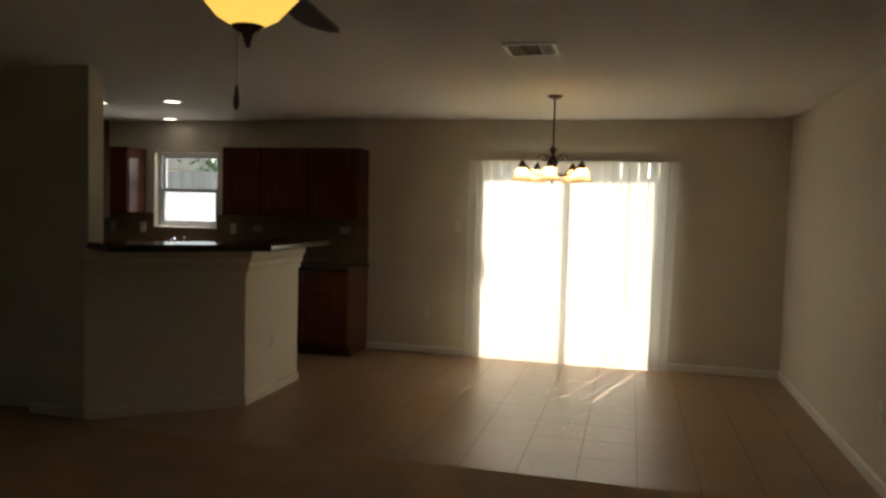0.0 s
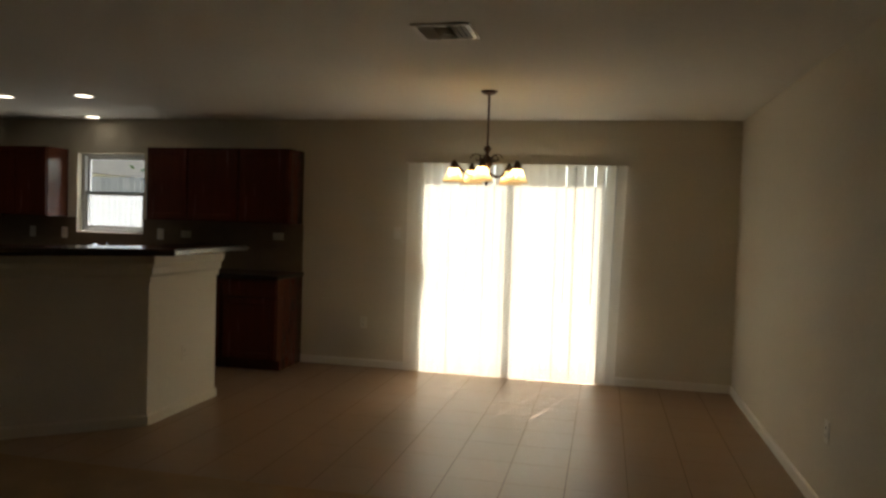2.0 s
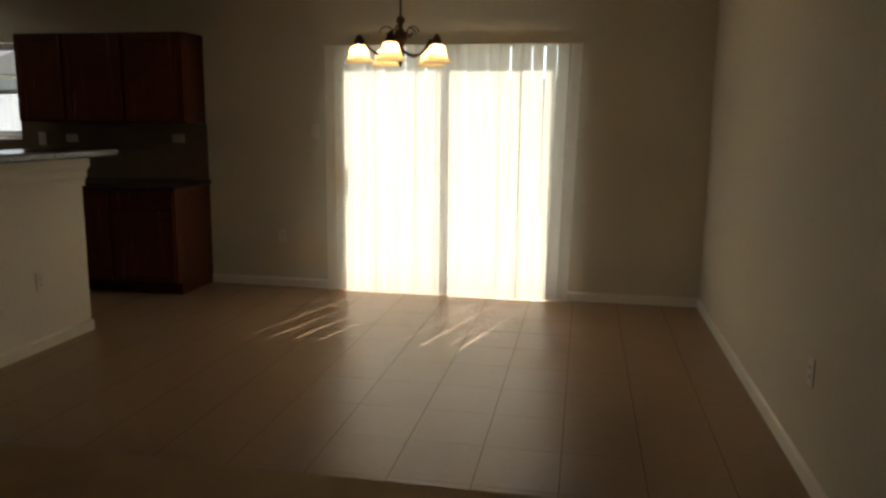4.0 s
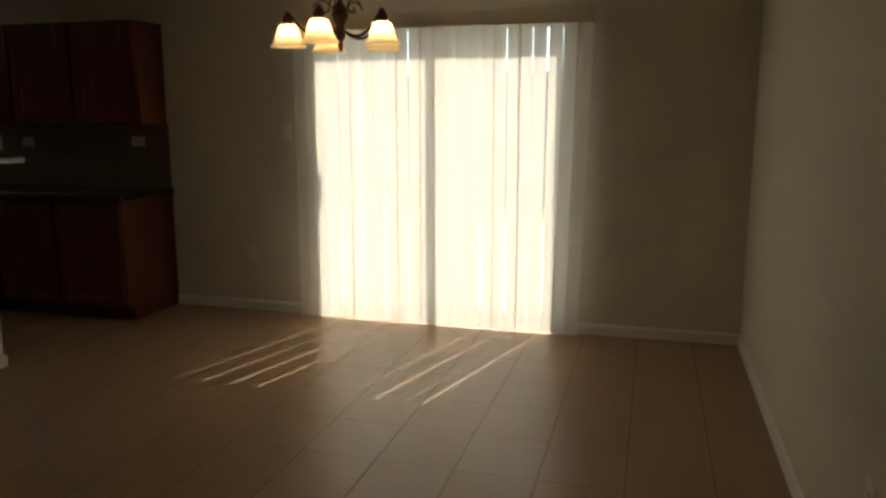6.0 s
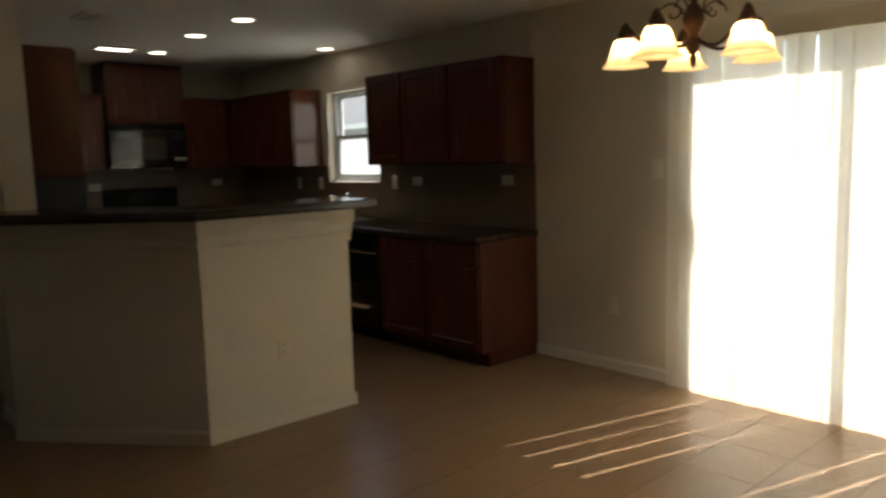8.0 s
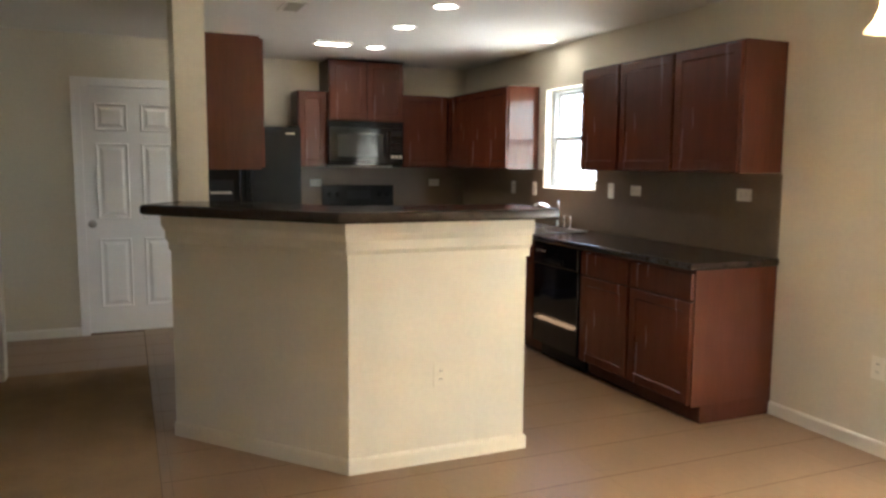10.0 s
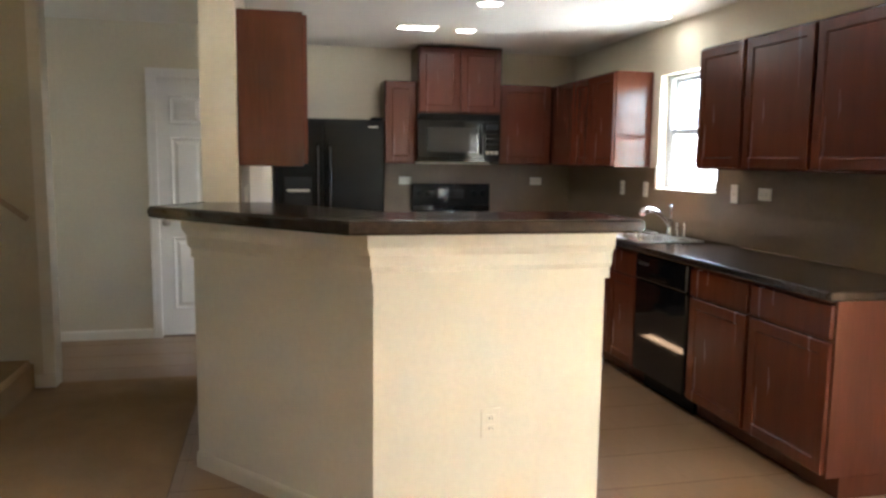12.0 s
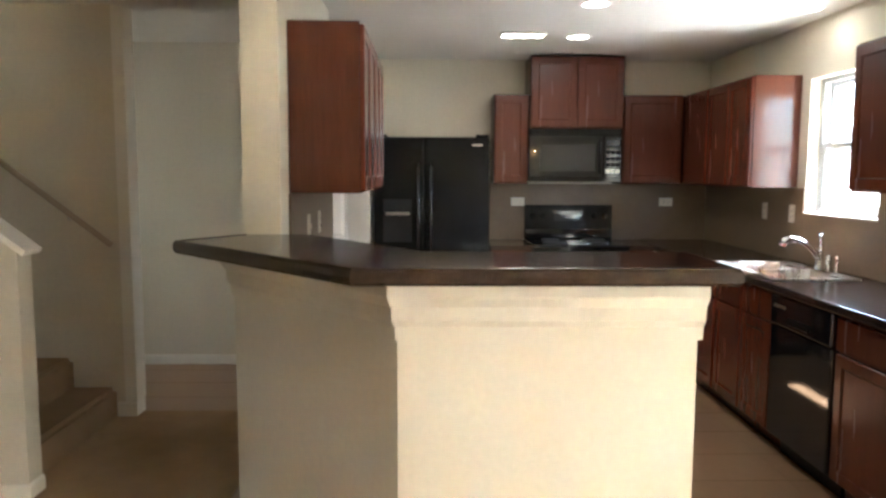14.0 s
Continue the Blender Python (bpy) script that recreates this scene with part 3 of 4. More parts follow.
# bar top, following the angled wall
fm = PM + Vector((0.245, -0.105))
fl = PL + out * 0.281 - way * 0.145
bar_outline = [(PR.x + 0.245, -1.60), (PR.x - T - 0.06, -1.60), (inner_m.x - 0.06, inner_m.y + 0.02), (XSTUB + 0.002, YSTUB1 + 0.12), (XSTUB + 0.002, YSTUB0 + 0.01), fl, fm]
bar = thing("bar_top", "dark speckled laminate bar top with a rounded front edge", "bar top")
part("slab", prism(bar_outline, BARZ, BARZ + 0.045, 0.002), LAMINATE, bar)
nose = [(0.0005, BARZ - 0.003), (0.010, BARZ - 0.001), (0.017, BARZ + 0.008), (0.019, BARZ + 0.022), (0.017, BARZ + 0.037), (0.010, BARZ + 0.0465), (0.0005, BARZ + 0.0475)]
part("edge_nosing", moulding([bar_outline[4], fl, fm, bar_outline[0], bar_outline[1]], nose), EDGING, bar, "brown rounded laminate edge", smooth=False)


# ---- appliances ----
def fridge():
    f = thing("refrigerator", "black side-by-side refrigerator with an ice dispenser", "refrigerator", pose(XK + 0.03, -2.85, 0, 0, 0, 90))
    W, H, D = 0.90, 1.755, 0.66
    part("body", box(0, W, -D, 0, 0.03, H, 0.004), BLACKTEX, f)
    for x0, x1, n in ((0.003, 0.395, "freezer_door"), (0.402, W - 0.003, "fridge_door")):
        d = part(n, box(x0, x1, -D - 0.065, -D - 0.004, 0.10, H - 0.005, 0.012), BLACKTEX, f)
        hx = x1 - 0.045 if n == "freezer_door" else x0 + 0.045
        part("handle", tube([(hx, -D - 0.066, 0.55), (hx, -D - 0.11, 0.60), (hx, -D - 0.115, 1.1), (hx, -D - 0.11, 1.50), (hx, -D - 0.066, 1.55)], 0.012, 8), BLACK, d, smooth=True)
        if n == "freezer_door":
            q = part("dispenser", box(0.08, 0.30, -D - 0.07, -D - 0.066, 0.95, 1.28, 0.0015), DARKGLASS, d, "glossy black ice and water dispenser")
            part("dispenser_lip", box(0.10, 0.28, -D - 0.085, -D - 0.071, 1.16, 1.18, 0.003), NICKEL, d)
        else:
            part("badge", box(W - 0.14, W - 0.06, -D - 0.068, -D - 0.0655, H - 0.07, H - 0.056, 0.0008), NICKEL, d, "small silver badge")
    part("toe_grille", box(0.01, W - 0.01, -D - 0.03, -D, 0.0, 0.09, 0.004), SLOT, f)
    for x in (0.06, W - 0.06):
        part("hinge_cover", box(x - 0.05, x + 0.05, -D - 0.05, -D + 0.06, H + 0.0, H + 0.018, 0.006), BLACKTEX, f)


fridge()


def microwave():
    m = thing("microwave", "black over-the-range microwave with a glossy door", "microwave", pose(XK + 0.004, -1.596, 1.413, 0, 0, 87))
    W, H, D = 0.75, 0.424, 0.39
    part("body", box(0, W, -D, 0, 0, H, 0.004), BLACK, m)
    d = part("door", box(0.002, 0.605, -D - 0.03, -D - 0.001, 0.03, H - 0.055, 0.008), BLACK, m)
    part("door_window", box(0.09, 0.54, -D - 0.033, -D - 0.0305, 0.085, H - 0.125, 0.001), MESHGLASS, d, "dark reflective door window")
    part("handle", tube([(0.575, -D - 0.031, 0.07), (0.575, -D - 0.06, 0.09), (0.575, -D - 0.06, 0.31), (0.575, -D - 0.031, 0.33)], 0.009, 8), BLACK, d, smooth=True)
    c = part("control_panel", box(0.61, W - 0.002, -D - 0.028, -D - 0.001, 0.03, H - 0.055, 0.006), BLACK, m)
    part("display", box(0.625, 0.735, -D - 0.030, -D - 0.0285, 0.29, 0.335, 0.0008), DARKGLASS, c)
    for r in range(4):
        for k in range(3):
            part("button", box(0.622 + k * 0.04, 0.654 + k * 0.04, -D - 0.030, -D - 0.0285, 0.07 + r * 0.05, 0.10 + r * 0.05, 0.0008), NICKEL if r == 0 else BLACKTEX, c)
    g = part("vent_grille", box(0.004, W - 0.004, -D - 0.025, -D - 0.001, H - 0.05, H - 0.003, 0.004), BLACKTEX, m)
    for k in range(5):
        part("louvre", box(0.02, W - 0.02, -D - 0.030, -D - 0.0255, H - 0.046 + k * 0.009, H - 0.042 + k * 0.009), BLACK, g)


microwave()


def kitchen_range():
    r = thing("range", "black electric range with a raised control panel", "range", pose(XK + 0.02, -1.595, 0, 0, 0, 90))
    W, D = 0.755, 0.62
    part("body", box(0, W, -D, 0, 0.02, 0.90, 0.004), BLACK, r)
    part("cooktop", box(0.0, W, -D - 0.02, -0.05, 0.901, 0.918, 0.005), DARKGLASS, r, "glossy black cooktop")
    for x, y, rad in ((0.2, -0.2, 0.075), (0.2, -0.46, 0.1), (0.56, -0.2, 0.1), (0.56, -0.46, 0.075)):
        coil = part("burner", lathe([(rad, 0.0), (rad, 0.008), (rad - 0.012, 0.010), (rad - 0.02, 0.004), (rad - 0.034, 0.010), (rad - 0.05, 0.004), (0.015, 0.010), (0.001, 0.010)], 24), SLOT, r, smooth=True)
        coil.matrix_basis = pose(x, y, 0.919)
    b = part("backguard", prism([(0, -0.055), (W, -0.055), (W, 0), (0, 0)], 0.901, 1.21, 0.006), BLACKTEX, r)
    strip = part("control_strip", box(0.004, W - 0.004, -0.016, 0.0, 0.93, 1.005, 0.003), BLACK, b, "glossy black strip")
    strip.matrix_basis = pose(0, -0.0562, 0, 0, 0, -0.6)
    part("clock_panel", box(0.25, 0.50, -0.059, -0.0555, 1.07, 1.16, 0.001), DARKGLASS, b, "dark clock display")
    for x in (0.07, 0.155, 0.60, 0.685):
        k = part("control_knob", lathe([(0.001, 0.028), (0.014, 0.028), (0.017, 0.008), (0.022, 0.0)], 18), BLACKTEX, b, smooth=True)
        k.matrix_basis = pose(x, -0.0555, 1.115, 90, 0, 0)
    d = part("oven_door", box(0.005, W - 0.005, -D - 0.045, -D - 0.001, 0.22, 0.84, 0.01), BLACK, r)
    part("oven_window", box(0.14, W - 0.14, -D - 0.048, -D - 0.0455, 0.38, 0.66, 0.001), DARKGLASS, d)
    part("oven_handle", tube([(0.06, -D - 0.046, 0.78), (0.07, -D - 0.09, 0.79), (W - 0.07, -D - 0.09, 0.79), (W - 0.06, -D - 0.046, 0.78)], 0.012, 8), BLACK, d, smooth=True)
    part("storage_drawer", box(0.005, W - 0.005, -D - 0.04, -D - 0.001, 0.05, 0.21, 0.008), BLACK, r)


kitchen_range()


def dishwasher():
    d = thing("dishwasher", "glossy black built-in dishwasher under the counter", "dishwasher", pose(-2.948, -0.002, 0))
    W = 0.606
    part("tub", box(0.004, W - 0.004, -0.57, 0, 0.10, 0.868, 0.002), BLACKTEX, d)
    part("door", box(0.004, W - 0.004, -0.612, -0.571, 0.12, 0.70, 0.008), BLACK, d)
    c = part("control_panel", box(0.004, W - 0.004, -0.618, -0.571, 0.705, 0.866, 0.010), BLACK, d)
    part("latch_handle", box(0.2, 0.42, -0.632, -0.6185, 0.73, 0.765, 0.006), BLACKTEX, c)
    for k in range(4):
        part("button", box(0.05 + k * 0.032, 0.074 + k * 0.032, -0.6205, -0.6185, 0.80, 0.815, 0.0006), NICKEL, c)
    part("toe_panel", box(0.004, W - 0.004, -0.53, -0.51, 0.0, 0.11, 0.002), BLACKTEX, d)


dishwasher()


def sink():
    x0, x1, y0, y1 = SINK
    s = thing("sink", "double-bowl stainless steel drop-in sink", "sink", pose(0, 0, 0.913))
    mid = (x0 + x1) / 2
    bowls = [(x0 + 0.03, mid - 0.015, y0 + 0.03, y1 - 0.06), (mid + 0.015, x1 - 0.03, y0 + 0.03, y1 - 0.06)]
    part("rim", slab("z", 0.0, 0.006, x0 - 0.02, x1 + 0.02, y0 - 0.02, y1 + 0.02, [(a, b, c, d) for a, b, c, d in bowls]), STEEL, s)
    for a, b, c, d in bowls:
        bm = bmesh.new()
        rings = []
        for inset, z in ((0.0, 0.004), (0.004, -0.01), (0.012, -0.15), (0.04, -0.175), (0.12, -0.18)):
            rings.append([bm.verts.new((x, y, z)) for x, y in ((a + inset, c + inset), (b - inset, c + inset), (b - inset, d - inset), (a + inset, d - inset))])
        for p, q in zip(rings, rings[1:]):
            for k in range(4):
                bm.faces.new((p[k], p[(k + 1) % 4], q[(k + 1) % 4], q[k]))
        bm.faces.new(rings[-1])
        part("bowl", bm, STEEL, s)
    f = thing("faucet", "chrome kitchen faucet with a curved spout and side sprayer", "faucet", pose(-3.40, y1 - 0.03, 0.919))
    part("base_plate", box(-0.13, 0.13, -0.028, 0.028, 0, 0.012, 0.005), CHROME, f)
    part("body", lathe([(0.026, 0.0121), (0.024, 0.05), (0.020, 0.09), (0.022, 0.10), (0.001, 0.108)], 18), CHROME, f, smooth=True)
    part("spout", tube([(0, 0, 0.06), (0, -0.035, 0.115), (0, -0.08, 0.155), (0, -0.13, 0.18), (0, -0.18, 0.185), (0, -0.215, 0.17), (0, -0.225, 0.145)], [0.022, 0.019, 0.017, 0.017, 0.024, 0.027, 0.022], 12), CHROME, f, smooth=True)
    part("lever", tube([(0, 0.0, 0.106), (0.0, 0.006, 0.13), (0.012, 0.0, 0.17), (0.03, -0.02, 0.215)], [0.018, 0.014, 0.010, 0.012], 10), CHROME, f, smooth=True)
    sp = part("sprayer", lathe([(0.020, 0.0121), (0.016, 0.03), (0.013, 0.05), (0.017, 0.075), (0.014, 0.10), (0.001, 0.104)], 16), CHROME, f, smooth=True)
    sp.matrix_basis = pose(0.10, 0, 0)
    soap = part("soap_dispenser", lathe([(0.017, 0.0), (0.015, 0.02), (0.009, 0.03), (0.009, 0.085), (0.014, 0.09), (0.012, 0.105), (0.001, 0.108)], 16), CHROME, f, smooth=True)
    soap.matrix_basis = pose(0.19, 0, 0)


sink()


# ---- plates on the walls ----
def outlet(x, y, z, face, label, switch=False, wide=0.072, tilt=0, finish=None):
    """A wall plate; face turns it about z, 0 facing -y."""
    o_ = thing("light_switch" if switch else "wall_outlet", label, "switch" if switch else "outlet", pose(x, y, z, 0, 0, face) @ pose(0, 0, 0, 0, tilt, 0), group="wall plates")
    p = part("plate", box(-wide / 2, wide / 2, -0.006, -0.0005, -0.058, 0.058, 0.002), finish or PLATE, o_)
    if switch:
        for k in range(2 if wide > 0.1 else 1):
            cx = (k - 0.5) * 0.046 if wide > 0.1 else 0
            part("toggle", box(cx - 0.005, cx + 0.005, -0.016, -0.0062, -0.012, 0.012, 0.002), PLATE, p)
    else:
        for cz in (-0.02, 0.02):
            s_ = part("socket", box(-0.017, 0.017, -0.0085, -0.0062, cz - 0.014, cz + 0.014, 0.001), finish or PLATE, p)
            for cx in (-0.006, 0.006):
                part("slot", box(cx - 0.0012, cx + 0.0012, -0.0095, -0.0086, cz - 0.005, cz + 0.006), SLOT, p)


outlet(-1.505, -0.012, 1.262, 0, "ivory outlet set sideways on the grey-brown backsplash", wide=0.075, tilt=90)
outlet(-2.54, -0.012, 1.25, 0, "ivory outlet set sideways on the grey-brown backsplash", tilt=90)
outlet(-2.84, -0.012, 1.24, 0, "ivory switch on the backsplash beside the window", True)
outlet(-4.0, -0.012, 1.22, 0, "ivory outlet on the backsplash under the corner cabinet")
outlet(-4.4, -0.012, 1.22, 0, "ivory outlet on the backsplash under the corner cabinet")
outlet(XK + 0.012, -1.65, 1.235, 90, "ivory outlet set sideways on the backsplash beside the range", tilt=90)
outlet(XK + 0.012, -0.36, 1.235, 90, "ivory outlet set sideways on the backsplash beside the range", tilt=90)
outlet(-0.26, 0, 1.34, 0, "ivory light switch beside the patio door", True)
outlet(-0.58, 0, 0.44, 0, "ivory outlet low on the beige wall")
outlet(PR.x, -2.06, 0.43, 90, "cream outlet painted over on the half wall", finish=WALL)
outlet(XR, -2.92, 0.45, -90, "ivory outlet low on the long beige wall")
outlet(-2.75, YSTUB1 + 0.012, 1.22, 180, "ivory switch on the side backsplash", True)
outlet(-3.1, YSTUB1 + 0.012, 1.22, 180, "ivory outlet on the side backsplash")


# ---- ceiling things ----
def vent(x, y, w, d, label, banks=3):
    v = thing("ceiling_vent", label, "ceiling vent", pose(x, y, CH))
    part("frame", slab("z", -0.012, -0.001, -w / 2, w / 2, -d / 2, d / 2, [(-w / 2 + 0.025, w / 2 - 0.025, -d / 2 + 0.025, d / 2 - 0.025)]), VENTWHITE, v)
    part("backing", box(-w / 2 + 0.02, w / 2 - 0.02, -d / 2 + 0.02, d / 2 - 0.02, -0.0009, -0.0004), SLOT, v)
    iw = (w - 0.05) / banks
    for k in range(banks):
        x0 = -w / 2 + 0.025 + k * iw
        if k == 2:
            n = max(3, int(iw / 0.022))
            for j in range(n):
                s_ = part("louvre", box(-0.009, 0.009, -d / 2 + 0.027, d / 2 - 0.027, -0.001, 0.001), VENTWHITE, v)
                s_.matrix_basis = pose(x0 + (j + 0.5) * iw / n, 0, -0.010, 0, -52, 0)
        else:
            n = max(3, int((d - 0.05) / 0.022))
            for j in range(n):
                s_ = part("louvre", box(-iw / 2 + 0.004, iw / 2 - 0.004, -0.010, 0.010, -0.001, 0.001), VENTWHITE, v)
                s_.matrix_basis = pose(x0 + iw / 2, -d / 2 + 0.025 + (j + 0.5) * (d - 0.05) / n, -0.010, -42 if k == 0 else 50, 0, 0)


vent(0.90, -3.32, 0.30, 0.30, "white metal ceiling vent with three banks of louvres")
vent(-3.04, -2.38, 0.30, 0.15, "white metal ceiling vent in the kitchen", 1)


def can_light(x, y):
    c = thing("downlight", "lit recessed ceiling downlight with a white ring", "downlight", pose(x, y, CH), group="kitchen downlights")
    part("trim_ring", lathe([(0.075, -0.001), (0.092, -0.001), (0.092, -0.006), (0.080, -0.009), (0.073, -0.006), (0.073, -0.001)], 28), VENTWHITE, c, smooth=True)
    part("lens", lathe([(0.001, -0.004), (0.073, -0.003)], 28), CANLENS, c, "glowing lens")


for x, y in ((-2.63, -1.485), (-3.43, -1.476), (-4.46, -1.37), (-3.515, -0.22)):
    can_light(x, y)
panel = thing("ceiling_light", "slim lit rectangular ceiling light in the kitchen", "ceiling light", pose(-4.36, -1.775, CH))
part("frame", slab("z", -0.02, -0.001, -0.08, 0.08, -0.155, 0.155, [(-0.065, 0.065, -0.14, 0.14)]), VENTWHITE, panel)
part("diffuser", box(-0.064, 0.064, -0.139, 0.139, -0.014, -0.006), CANLENS, panel, "glowing white diffuser")


def chandelier(x, y):
    c = thing("chandelier", "five-arm oiled bronze chandelier with lit bell shades", "chandelier", pose(x, y, CH))
    part("canopy", lathe([(0.001, -0.03), (0.02, -0.03), (0.045, -0.02), (0.06, -0.008), (0.062, -0.001)], 24), BRONZE, c, smooth=True)
    part("rod", tube([(0, 0, -0.03), (0, 0, -0.42)], 0.007, 8), BRONZE, c, smooth=True)
    part("column", lathe([(0.010, -0.40), (0.020, -0.41), (0.028, -0.43), (0.014, -0.45), (0.012, -0.47), (0.034, -0.50), (0.040, -0.53), (0.030, -0.56), (0.018, -0.58), (0.026, -0.60), (0.022, -0.63), (0.010, -0.65), (0.014, -0.665), (0.009, -0.685), (0.001, -0.70)], 20, flute=8, depth=0.06), BRONZE, c, smooth=True)
    R = 0.245
    arm = cup = shade = bulb = scroll = None
    for k in range(5):
        rot = pose(0, 0, 0, 0, 0, 72 * k + 55)
        if arm is None:
            pts = []
            for i in range(15):
                u = i / 14
                pts.append((0.02 + (R - 0.02) * u, 0, -0.60 - 0.045 * math.sin(math.pi * u) + 0.085 * u * u))
            a_ = part("arm", tube(pts, 0.007, 8), BRONZE, c, smooth=True)
            arm = a_.data
            sp_ = [(0.03 + 0.05 * (1 - i / 16) * math.cos(i * 0.45) + 0.045, 0, -0.50 + 0.045 * (1 - i / 16) * math.sin(i * 0.45)) for i in range(16)]
            s_ = part("scroll", tube(sp_, 0.004, 6), BRONZE, c, smooth=True)
            scroll = s_.data
            u_ = part("socket_cup", lathe([(0.001, 0.03), (0.012, 0.028), (0.02, 0.01), (0.030, -0.012), (0.026, -0.03), (0.02, -0.032)], 18), BRONZE, c, smooth=True)
            cup = u_.data
            outer = [(0.030, -0.028), (0.040, -0.032), (0.050, -0.055), (0.056, -0.080), (0.066, -0.105), (0.083, -0.125), (0.086, -0.128)]
            h_ = part("shade", lathe(outer + [(r - 0.004, z + 0.002) for r, z in outer[::-1][1:]], 30, flute=10, depth=0.02), SHADE, c, "glowing ivory glass bell shade", smooth=True)
            shade = h_.data
            b_ = part("bulb", lathe([(0.001, -0.098), (0.015, -0.094), (0.024, -0.08), (0.025, -0.068), (0.018, -0.05), (0.010, -0.035), (0.010, -0.03)], 16), BULB, c, "lit bulb", smooth=True)
            bulb = b_.data
            obs = (a_, s_, u_, h_, b_)
        else:
            obs = [part(n, None, None, c, mesh=d) for n, d in (("arm", arm), ("scroll", scroll), ("socket_cup", cup), ("shade", shade), ("bulb", bulb))]
        for ob in obs[:2]:
            ob.matrix_basis = rot
        for ob in obs[2:]:
            ob.matrix_basis = rot @ pose(R, 0, -0.548)
        if k:
            obs[3]["label"] = "glowing ivory glass bell shade"


chandelier(0.858, -1.577)


def ceiling_fan(x, y):
    f = thing("ceiling_fan", "bronze ceiling fan with walnut blades and lit amber bowl", "ceiling fan", pose(x, y, CH - 0.15))
    part("downrod", tube([(0, 0, 0.149), (0, 0, -0.001)], 0.03, 12), BRONZE, f)
    part("mount", lathe([(0.001, -0.05), (0.05, -0.05), (0.075, -0.03), (0.08, -0.001)], 24), BRONZE, f, smooth=True)
    part("motor_housing", lathe([(0.05, -0.05), (0.10, -0.06), (0.13, -0.09), (0.13, -0.14), (0.10, -0.165), (0.07, -0.175), (0.065, -0.20), (0.001, -0.20)], 28), BRONZE, f, smooth=True)
    blade_mesh = iron_mesh = None
    for k in range(5):
        rot = pose(0, 0, -0.165, 0, 0, 26 + 72 * k)
        if blade_mesh is None:
            outline_ = [(0.20, -0.055), (0.62, -0.075), (0.68, -0.06), (0.705, -0.02), (0.705, 0.02), (0.68, 0.06), (0.62, 0.075), (0.20, 0.055)]
            b_ = part("blade", prism(outline_, -0.004, 0.004, 0.002), FANBLADE, f)
            i_ = part("blade_iron", prism([(0.10, -0.02), (0.18, -0.012), (0.24, -0.04), (0.24, 0.04), (0.18, 0.012), (0.10, 0.02)], -0.011, -0.0065, 0.0008), BRONZE, f)
            blade_mesh, iron_mesh = b_.data, i_.data
        else:
            b_, i_ = part("blade", None, None, f, mesh=blade_mesh), part("blade_iron", None, None, f, mesh=iron_mesh)
        for ob in (b_, i_):
            ob.matrix_basis = rot @ pose(0, 0, 0, 12, 0, 0)
    outer = [(0.138, -0.20), (0.140, -0.215), (0.125, -0.245), (0.098, -0.275), (0.076, -0.30), (0.045, -0.318), (0.018, -0.325), (0.002, -0.326)]
    part("light_bowl", lathe(outer, 32), AMBER, f, "glowing amber glass bowl", smooth=True)
    part("finial", lathe([(0.04, -0.322), (0.034, -0.333), (0.016, -0.340), (0.010, -0.355), (0.006, -0.372), (0.001, -0.376)], 18), BRONZE, f, smooth=True)
    for dx, dy, l_ in ((-0.03, 0.0, 0.465),):
        ch = part("pull_chain", tube([(dx, dy, -0.31), (dx, dy, -l_)], 0.0007, 5), NICKEL, f)
        fob = part("chain_fob", lathe([(0.001, 0.0), (0.004, -0.005), (0.007, -0.03), (0.008, -0.05), (0.003, -0.062), (0.001, -0.063)], 12), FANBLADE, ch, smooth=True)
        fob.matrix_basis = pose(dx, dy, -l_)


ceiling_fan(0.539, -5.86)

# ---- outside ----
structure("ground", slab("z", -0.5, -0.13, -300, 300, -300, 600), EARTH, "dry pale grass yard", "ground")
structure("patio_slab", box(-7.5, 3.2, 0.155, 6.0, -0.2, -0.03, 0.01), CONCRETE, "pale concrete patio slab", "patio")
fence = thing("fence", "weathered grey wooden privacy fence at the yard's edge", "fence", pose(-20, 8.0, -0.13))
for z in (0.4, 1.8):
    part("rail", box(0, 26, 0.003, 0.05, z, z + 0.09), FENCE, fence)
bm = box(0, 0.138, -0.02, 0.0, 0.03, 2.36, 0.0)
board = part("board", bm, FENCE, fence)
for i in range(1, 180):
    part("board", None, None, fence, mesh=board.data).matrix_basis = pose(i * 0.145, 0, 0)


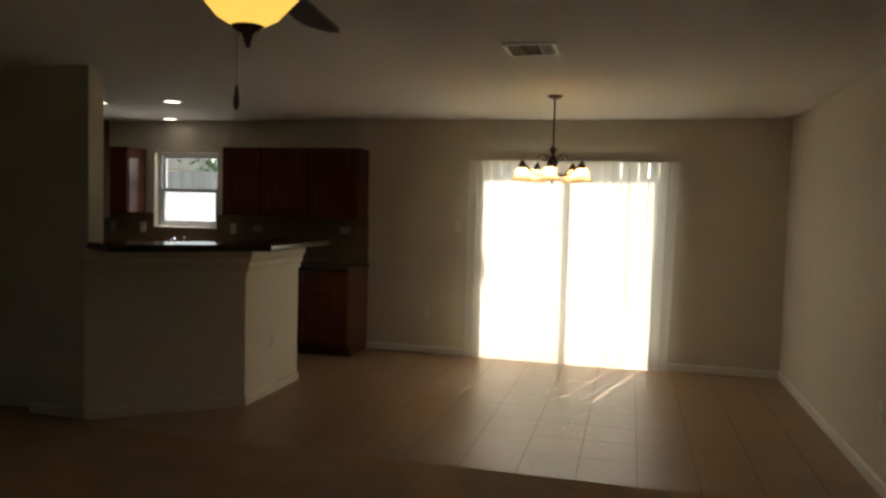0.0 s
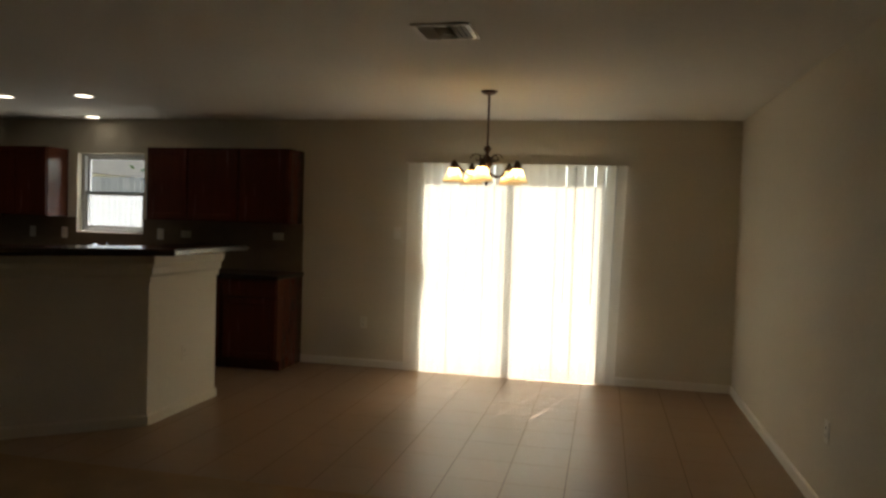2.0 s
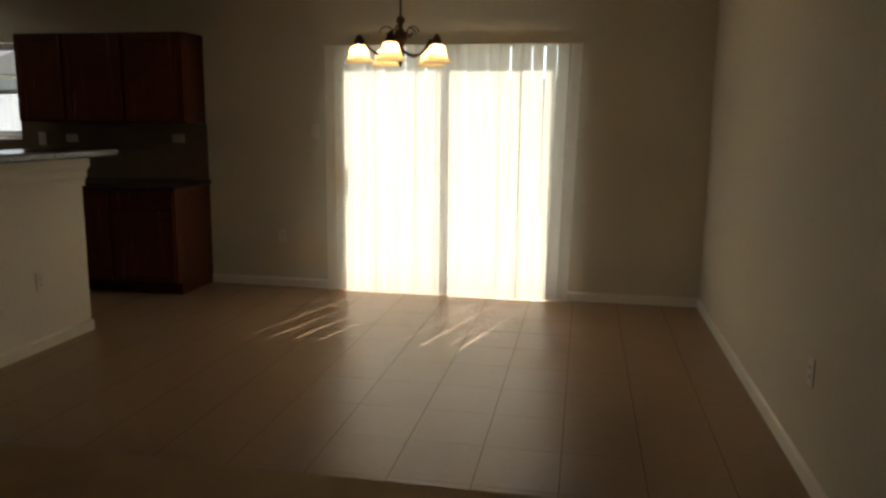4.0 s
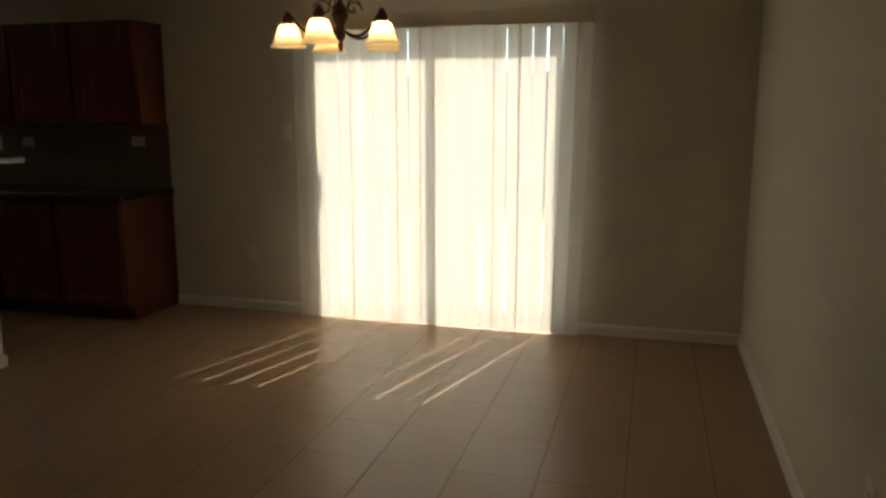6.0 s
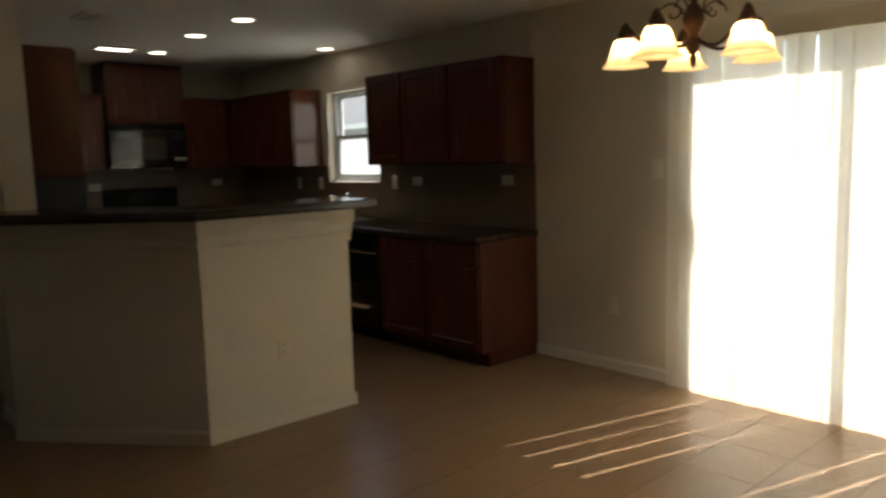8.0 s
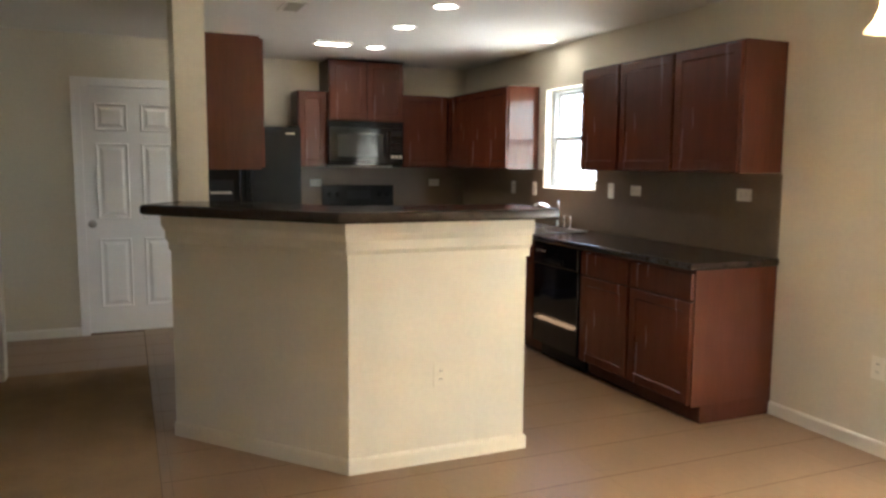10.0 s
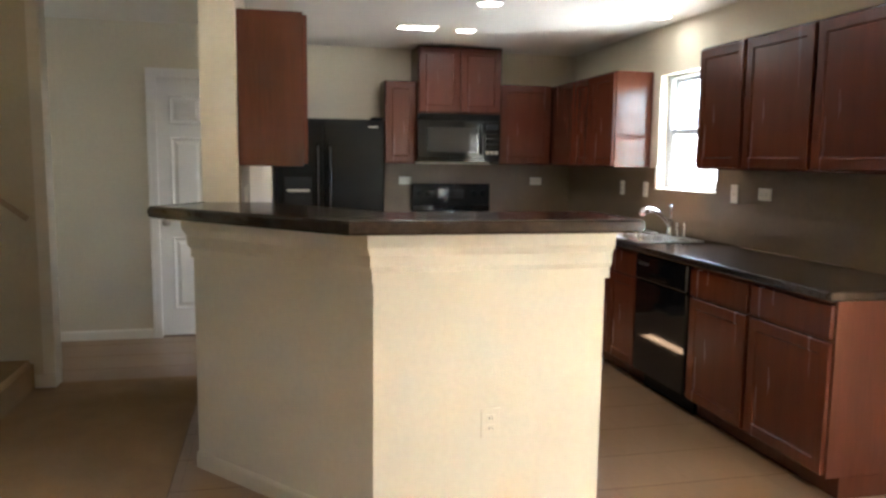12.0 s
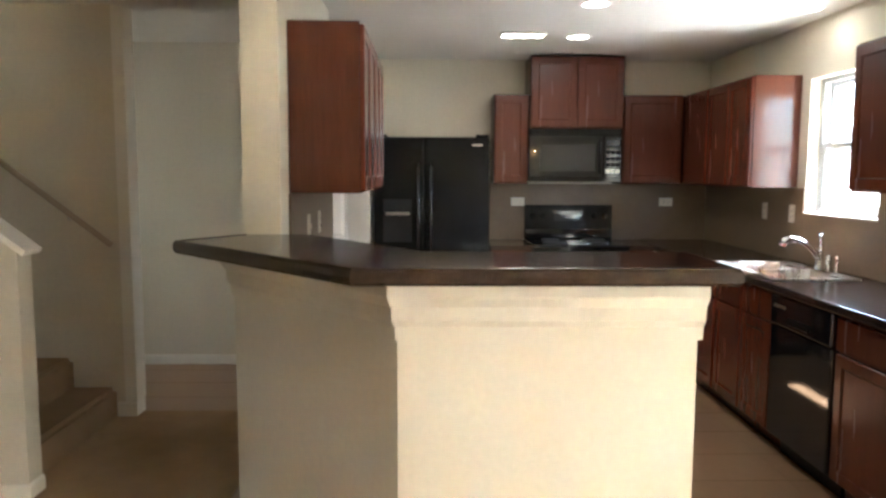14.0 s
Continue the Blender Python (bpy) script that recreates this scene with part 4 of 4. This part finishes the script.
def tree(x, y, h, seed):
    rng = random.Random(seed)
    t = thing("tree", "leafy green garden tree behind the fence", "tree", pose(x, y, -0.13))
    b = tube([(0, 0, 0), (0.05, 0.02, h * 0.3), (0.0, 0.1, h * 0.6), (0.1, 0.1, h * 0.9)], [0.14, 0.11, 0.07, 0.02], 9)
    ends = []
    for i in range(12):
        a, z0 = rng.uniform(0, 6.28), rng.uniform(0.3, 0.75) * h
        l_ = rng.uniform(0.2, 0.38) * h
        e = (l_ * math.cos(a), l_ * math.sin(a), z0 + l_ * rng.uniform(0.3, 0.8))
        tube([(0.03, 0.05, z0), (e[0] * 0.5, e[1] * 0.5, z0 + (e[2] - z0) * 0.4), e], [0.05, 0.03, 0.01], 6, b)
        ends.append(e)
    part("trunk", b, BARK, t, smooth=True)
    verts, faces = [], []
    for i in range(3500):
        e = rng.choice(ends)
        s_ = rng.gauss(0, 0.13) * h, rng.gauss(0, 0.13) * h, rng.gauss(0, 0.10) * h
        c = Vector((e[0] + s_[0], e[1] + s_[1], e[2] + s_[2]))
        u = Vector((rng.gauss(0, 1), rng.gauss(0, 1), rng.gauss(0, 1))).normalized() * 0.09
        v = u.orthogonal().normalized() * 0.045
        k = len(verts)
        verts += [c - u, c + v, c + u, c - v]
        faces.append((k, k + 1, k + 2, k + 3))
    me = bpy.data.meshes.new("crown")
    me.from_pydata(verts, [], faces)
    me.materials.append(LEAF)
    part("crown", None, None, t, mesh=me)


tree(-8.3, 12.0, 4.6, 3)


def neighbour_house(x0, x1, y, h):
    """A one-storey house beyond the fence, with lapped siding, a gable roof and two windows."""
    d = 8.0
    hs = thing("house", "grey-sided single-storey neighbouring house behind the fence", "house", pose(x0, y, -0.13))
    w = x1 - x0
    part("wall", box(0, w, 0, d, 0, h), SIDING, hs)
    n = int(h / 0.2)
    bm = bmesh.new()
    vs = [bm.verts.new(p) for p in ((0, -0.002, 0), (w, -0.002, 0), (w, -0.03, 0), (0, -0.03, 0), (0, -0.002, 0.2), (w, -0.002, 0.2), (w, -0.008, 0.2), (0, -0.008, 0.2))]
    for f in ((0, 1, 2, 3), (4, 7, 6, 5), (3, 2, 6, 7), (0, 3, 7, 4), (1, 5, 6, 2)):
        bm.faces.new([vs[i] for i in f])
    first = part("siding_board", bm, SIDING, hs)
    for k in range(1, n):
        part("siding_board", None, None, hs, mesh=first.data).matrix_basis = pose(0, 0, k * 0.2)
    rf = bmesh.new()
    pts = [rf.verts.new(p) for p in ((-0.5, -0.5, h), (w + 0.5, -0.5, h), (w + 0.5, d / 2, h + 1.7), (-0.5, d / 2, h + 1.7), (w + 0.5, d + 0.5, h), (-0.5, d + 0.5, h))]
    for f in ((0, 1, 2, 3), (3, 2, 4, 5), (0, 3, 5), (1, 4, 2), (0, 5, 4, 1)):
        rf.faces.new([pts[i] for i in f])
    part("roof", rf, SHINGLE, hs)
    part("fascia", box(-0.5, w + 0.5, -0.53, -0.501, h - 0.16, h + 0.02), TRIM, hs)
    for k in (0.22, 0.68):
        wd = part("window", slab("y", -0.07, -0.031, w * k, w * k + 1.5, 1.0, 2.3, [(w * k + 0.08, w * k + 0.71, 1.08, 2.22), (w * k + 0.79, w * k + 1.42, 1.08, 2.22)]), TRIM, hs)
        for e in (0.075, 0.785):
            part("pane", box(w * k + e, w * k + e + 0.64, -0.045, -0.035, 1.075, 2.225), DARKGLASS, wd)


neighbour_house(-30, -16.5, 14.0, 2.9)


# ---- floor tiles ----
PITCHX, PITCHY, JOINTX, JOINTY = 0.344, 0.372, 0.005, 0.001
cache = {}


def lay(parent, x0, x1, y0, y1, ox, oy):
    i = math.floor((x0 - ox) / PITCHX)
    while ox + i * PITCHX < x1:
        j = math.floor((y0 - oy) / PITCHY)
        while oy + j * PITCHY < y1:
            a, c = max(x0, ox + i * PITCHX + JOINTX / 2), min(x1, ox + (i + 1) * PITCHX - JOINTX / 2)
            d, e = max(y0, oy + j * PITCHY + JOINTY / 2), min(y1, oy + (j + 1) * PITCHY - JOINTY / 2)
            if c - a > 0.02 and e - d > 0.02:
                key = (round(c - a, 3), round(e - d, 3))
                if key not in cache:
                    w, h = key
                    bm = bmesh.new()
                    lo = [bm.verts.new(p) for p in ((0, 0, -0.0035), (w, 0, -0.0035), (w, h, -0.0035), (0, h, -0.0035))]
                    md = [bm.verts.new(p) for p in ((0, 0, 0.0008), (w, 0, 0.0008), (w, h, 0.0008), (0, h, 0.0008))]
                    q = 0.002
                    hi = [bm.verts.new(p) for p in ((q, q, 0.0012), (w - q, q, 0.0012), (w - q, h - q, 0.0012), (q, h - q, 0.0012))]
                    for r, s_ in ((lo, md), (md, hi)):
                        for k in range(4):
                            bm.faces.new((r[k], r[(k + 1) % 4], s_[(k + 1) % 4], s_[k]))
                    bm.faces.new(hi)
                    ob = part("tile", bm, TILE, parent)
                    cache[key] = ob.data
                else:
                    ob = part("tile", None, None, parent, mesh=cache[key])
                ob.matrix_basis = pose(a, d, 0)
            j += 1
        i += 1


lay(floor, XK, XR, EDGE + 0.004, 0.0, 0.88, -2.157)
lay(floor_hall, XH, -3.642, -5.7, EDGE - 0.004, 0.88, -2.157)
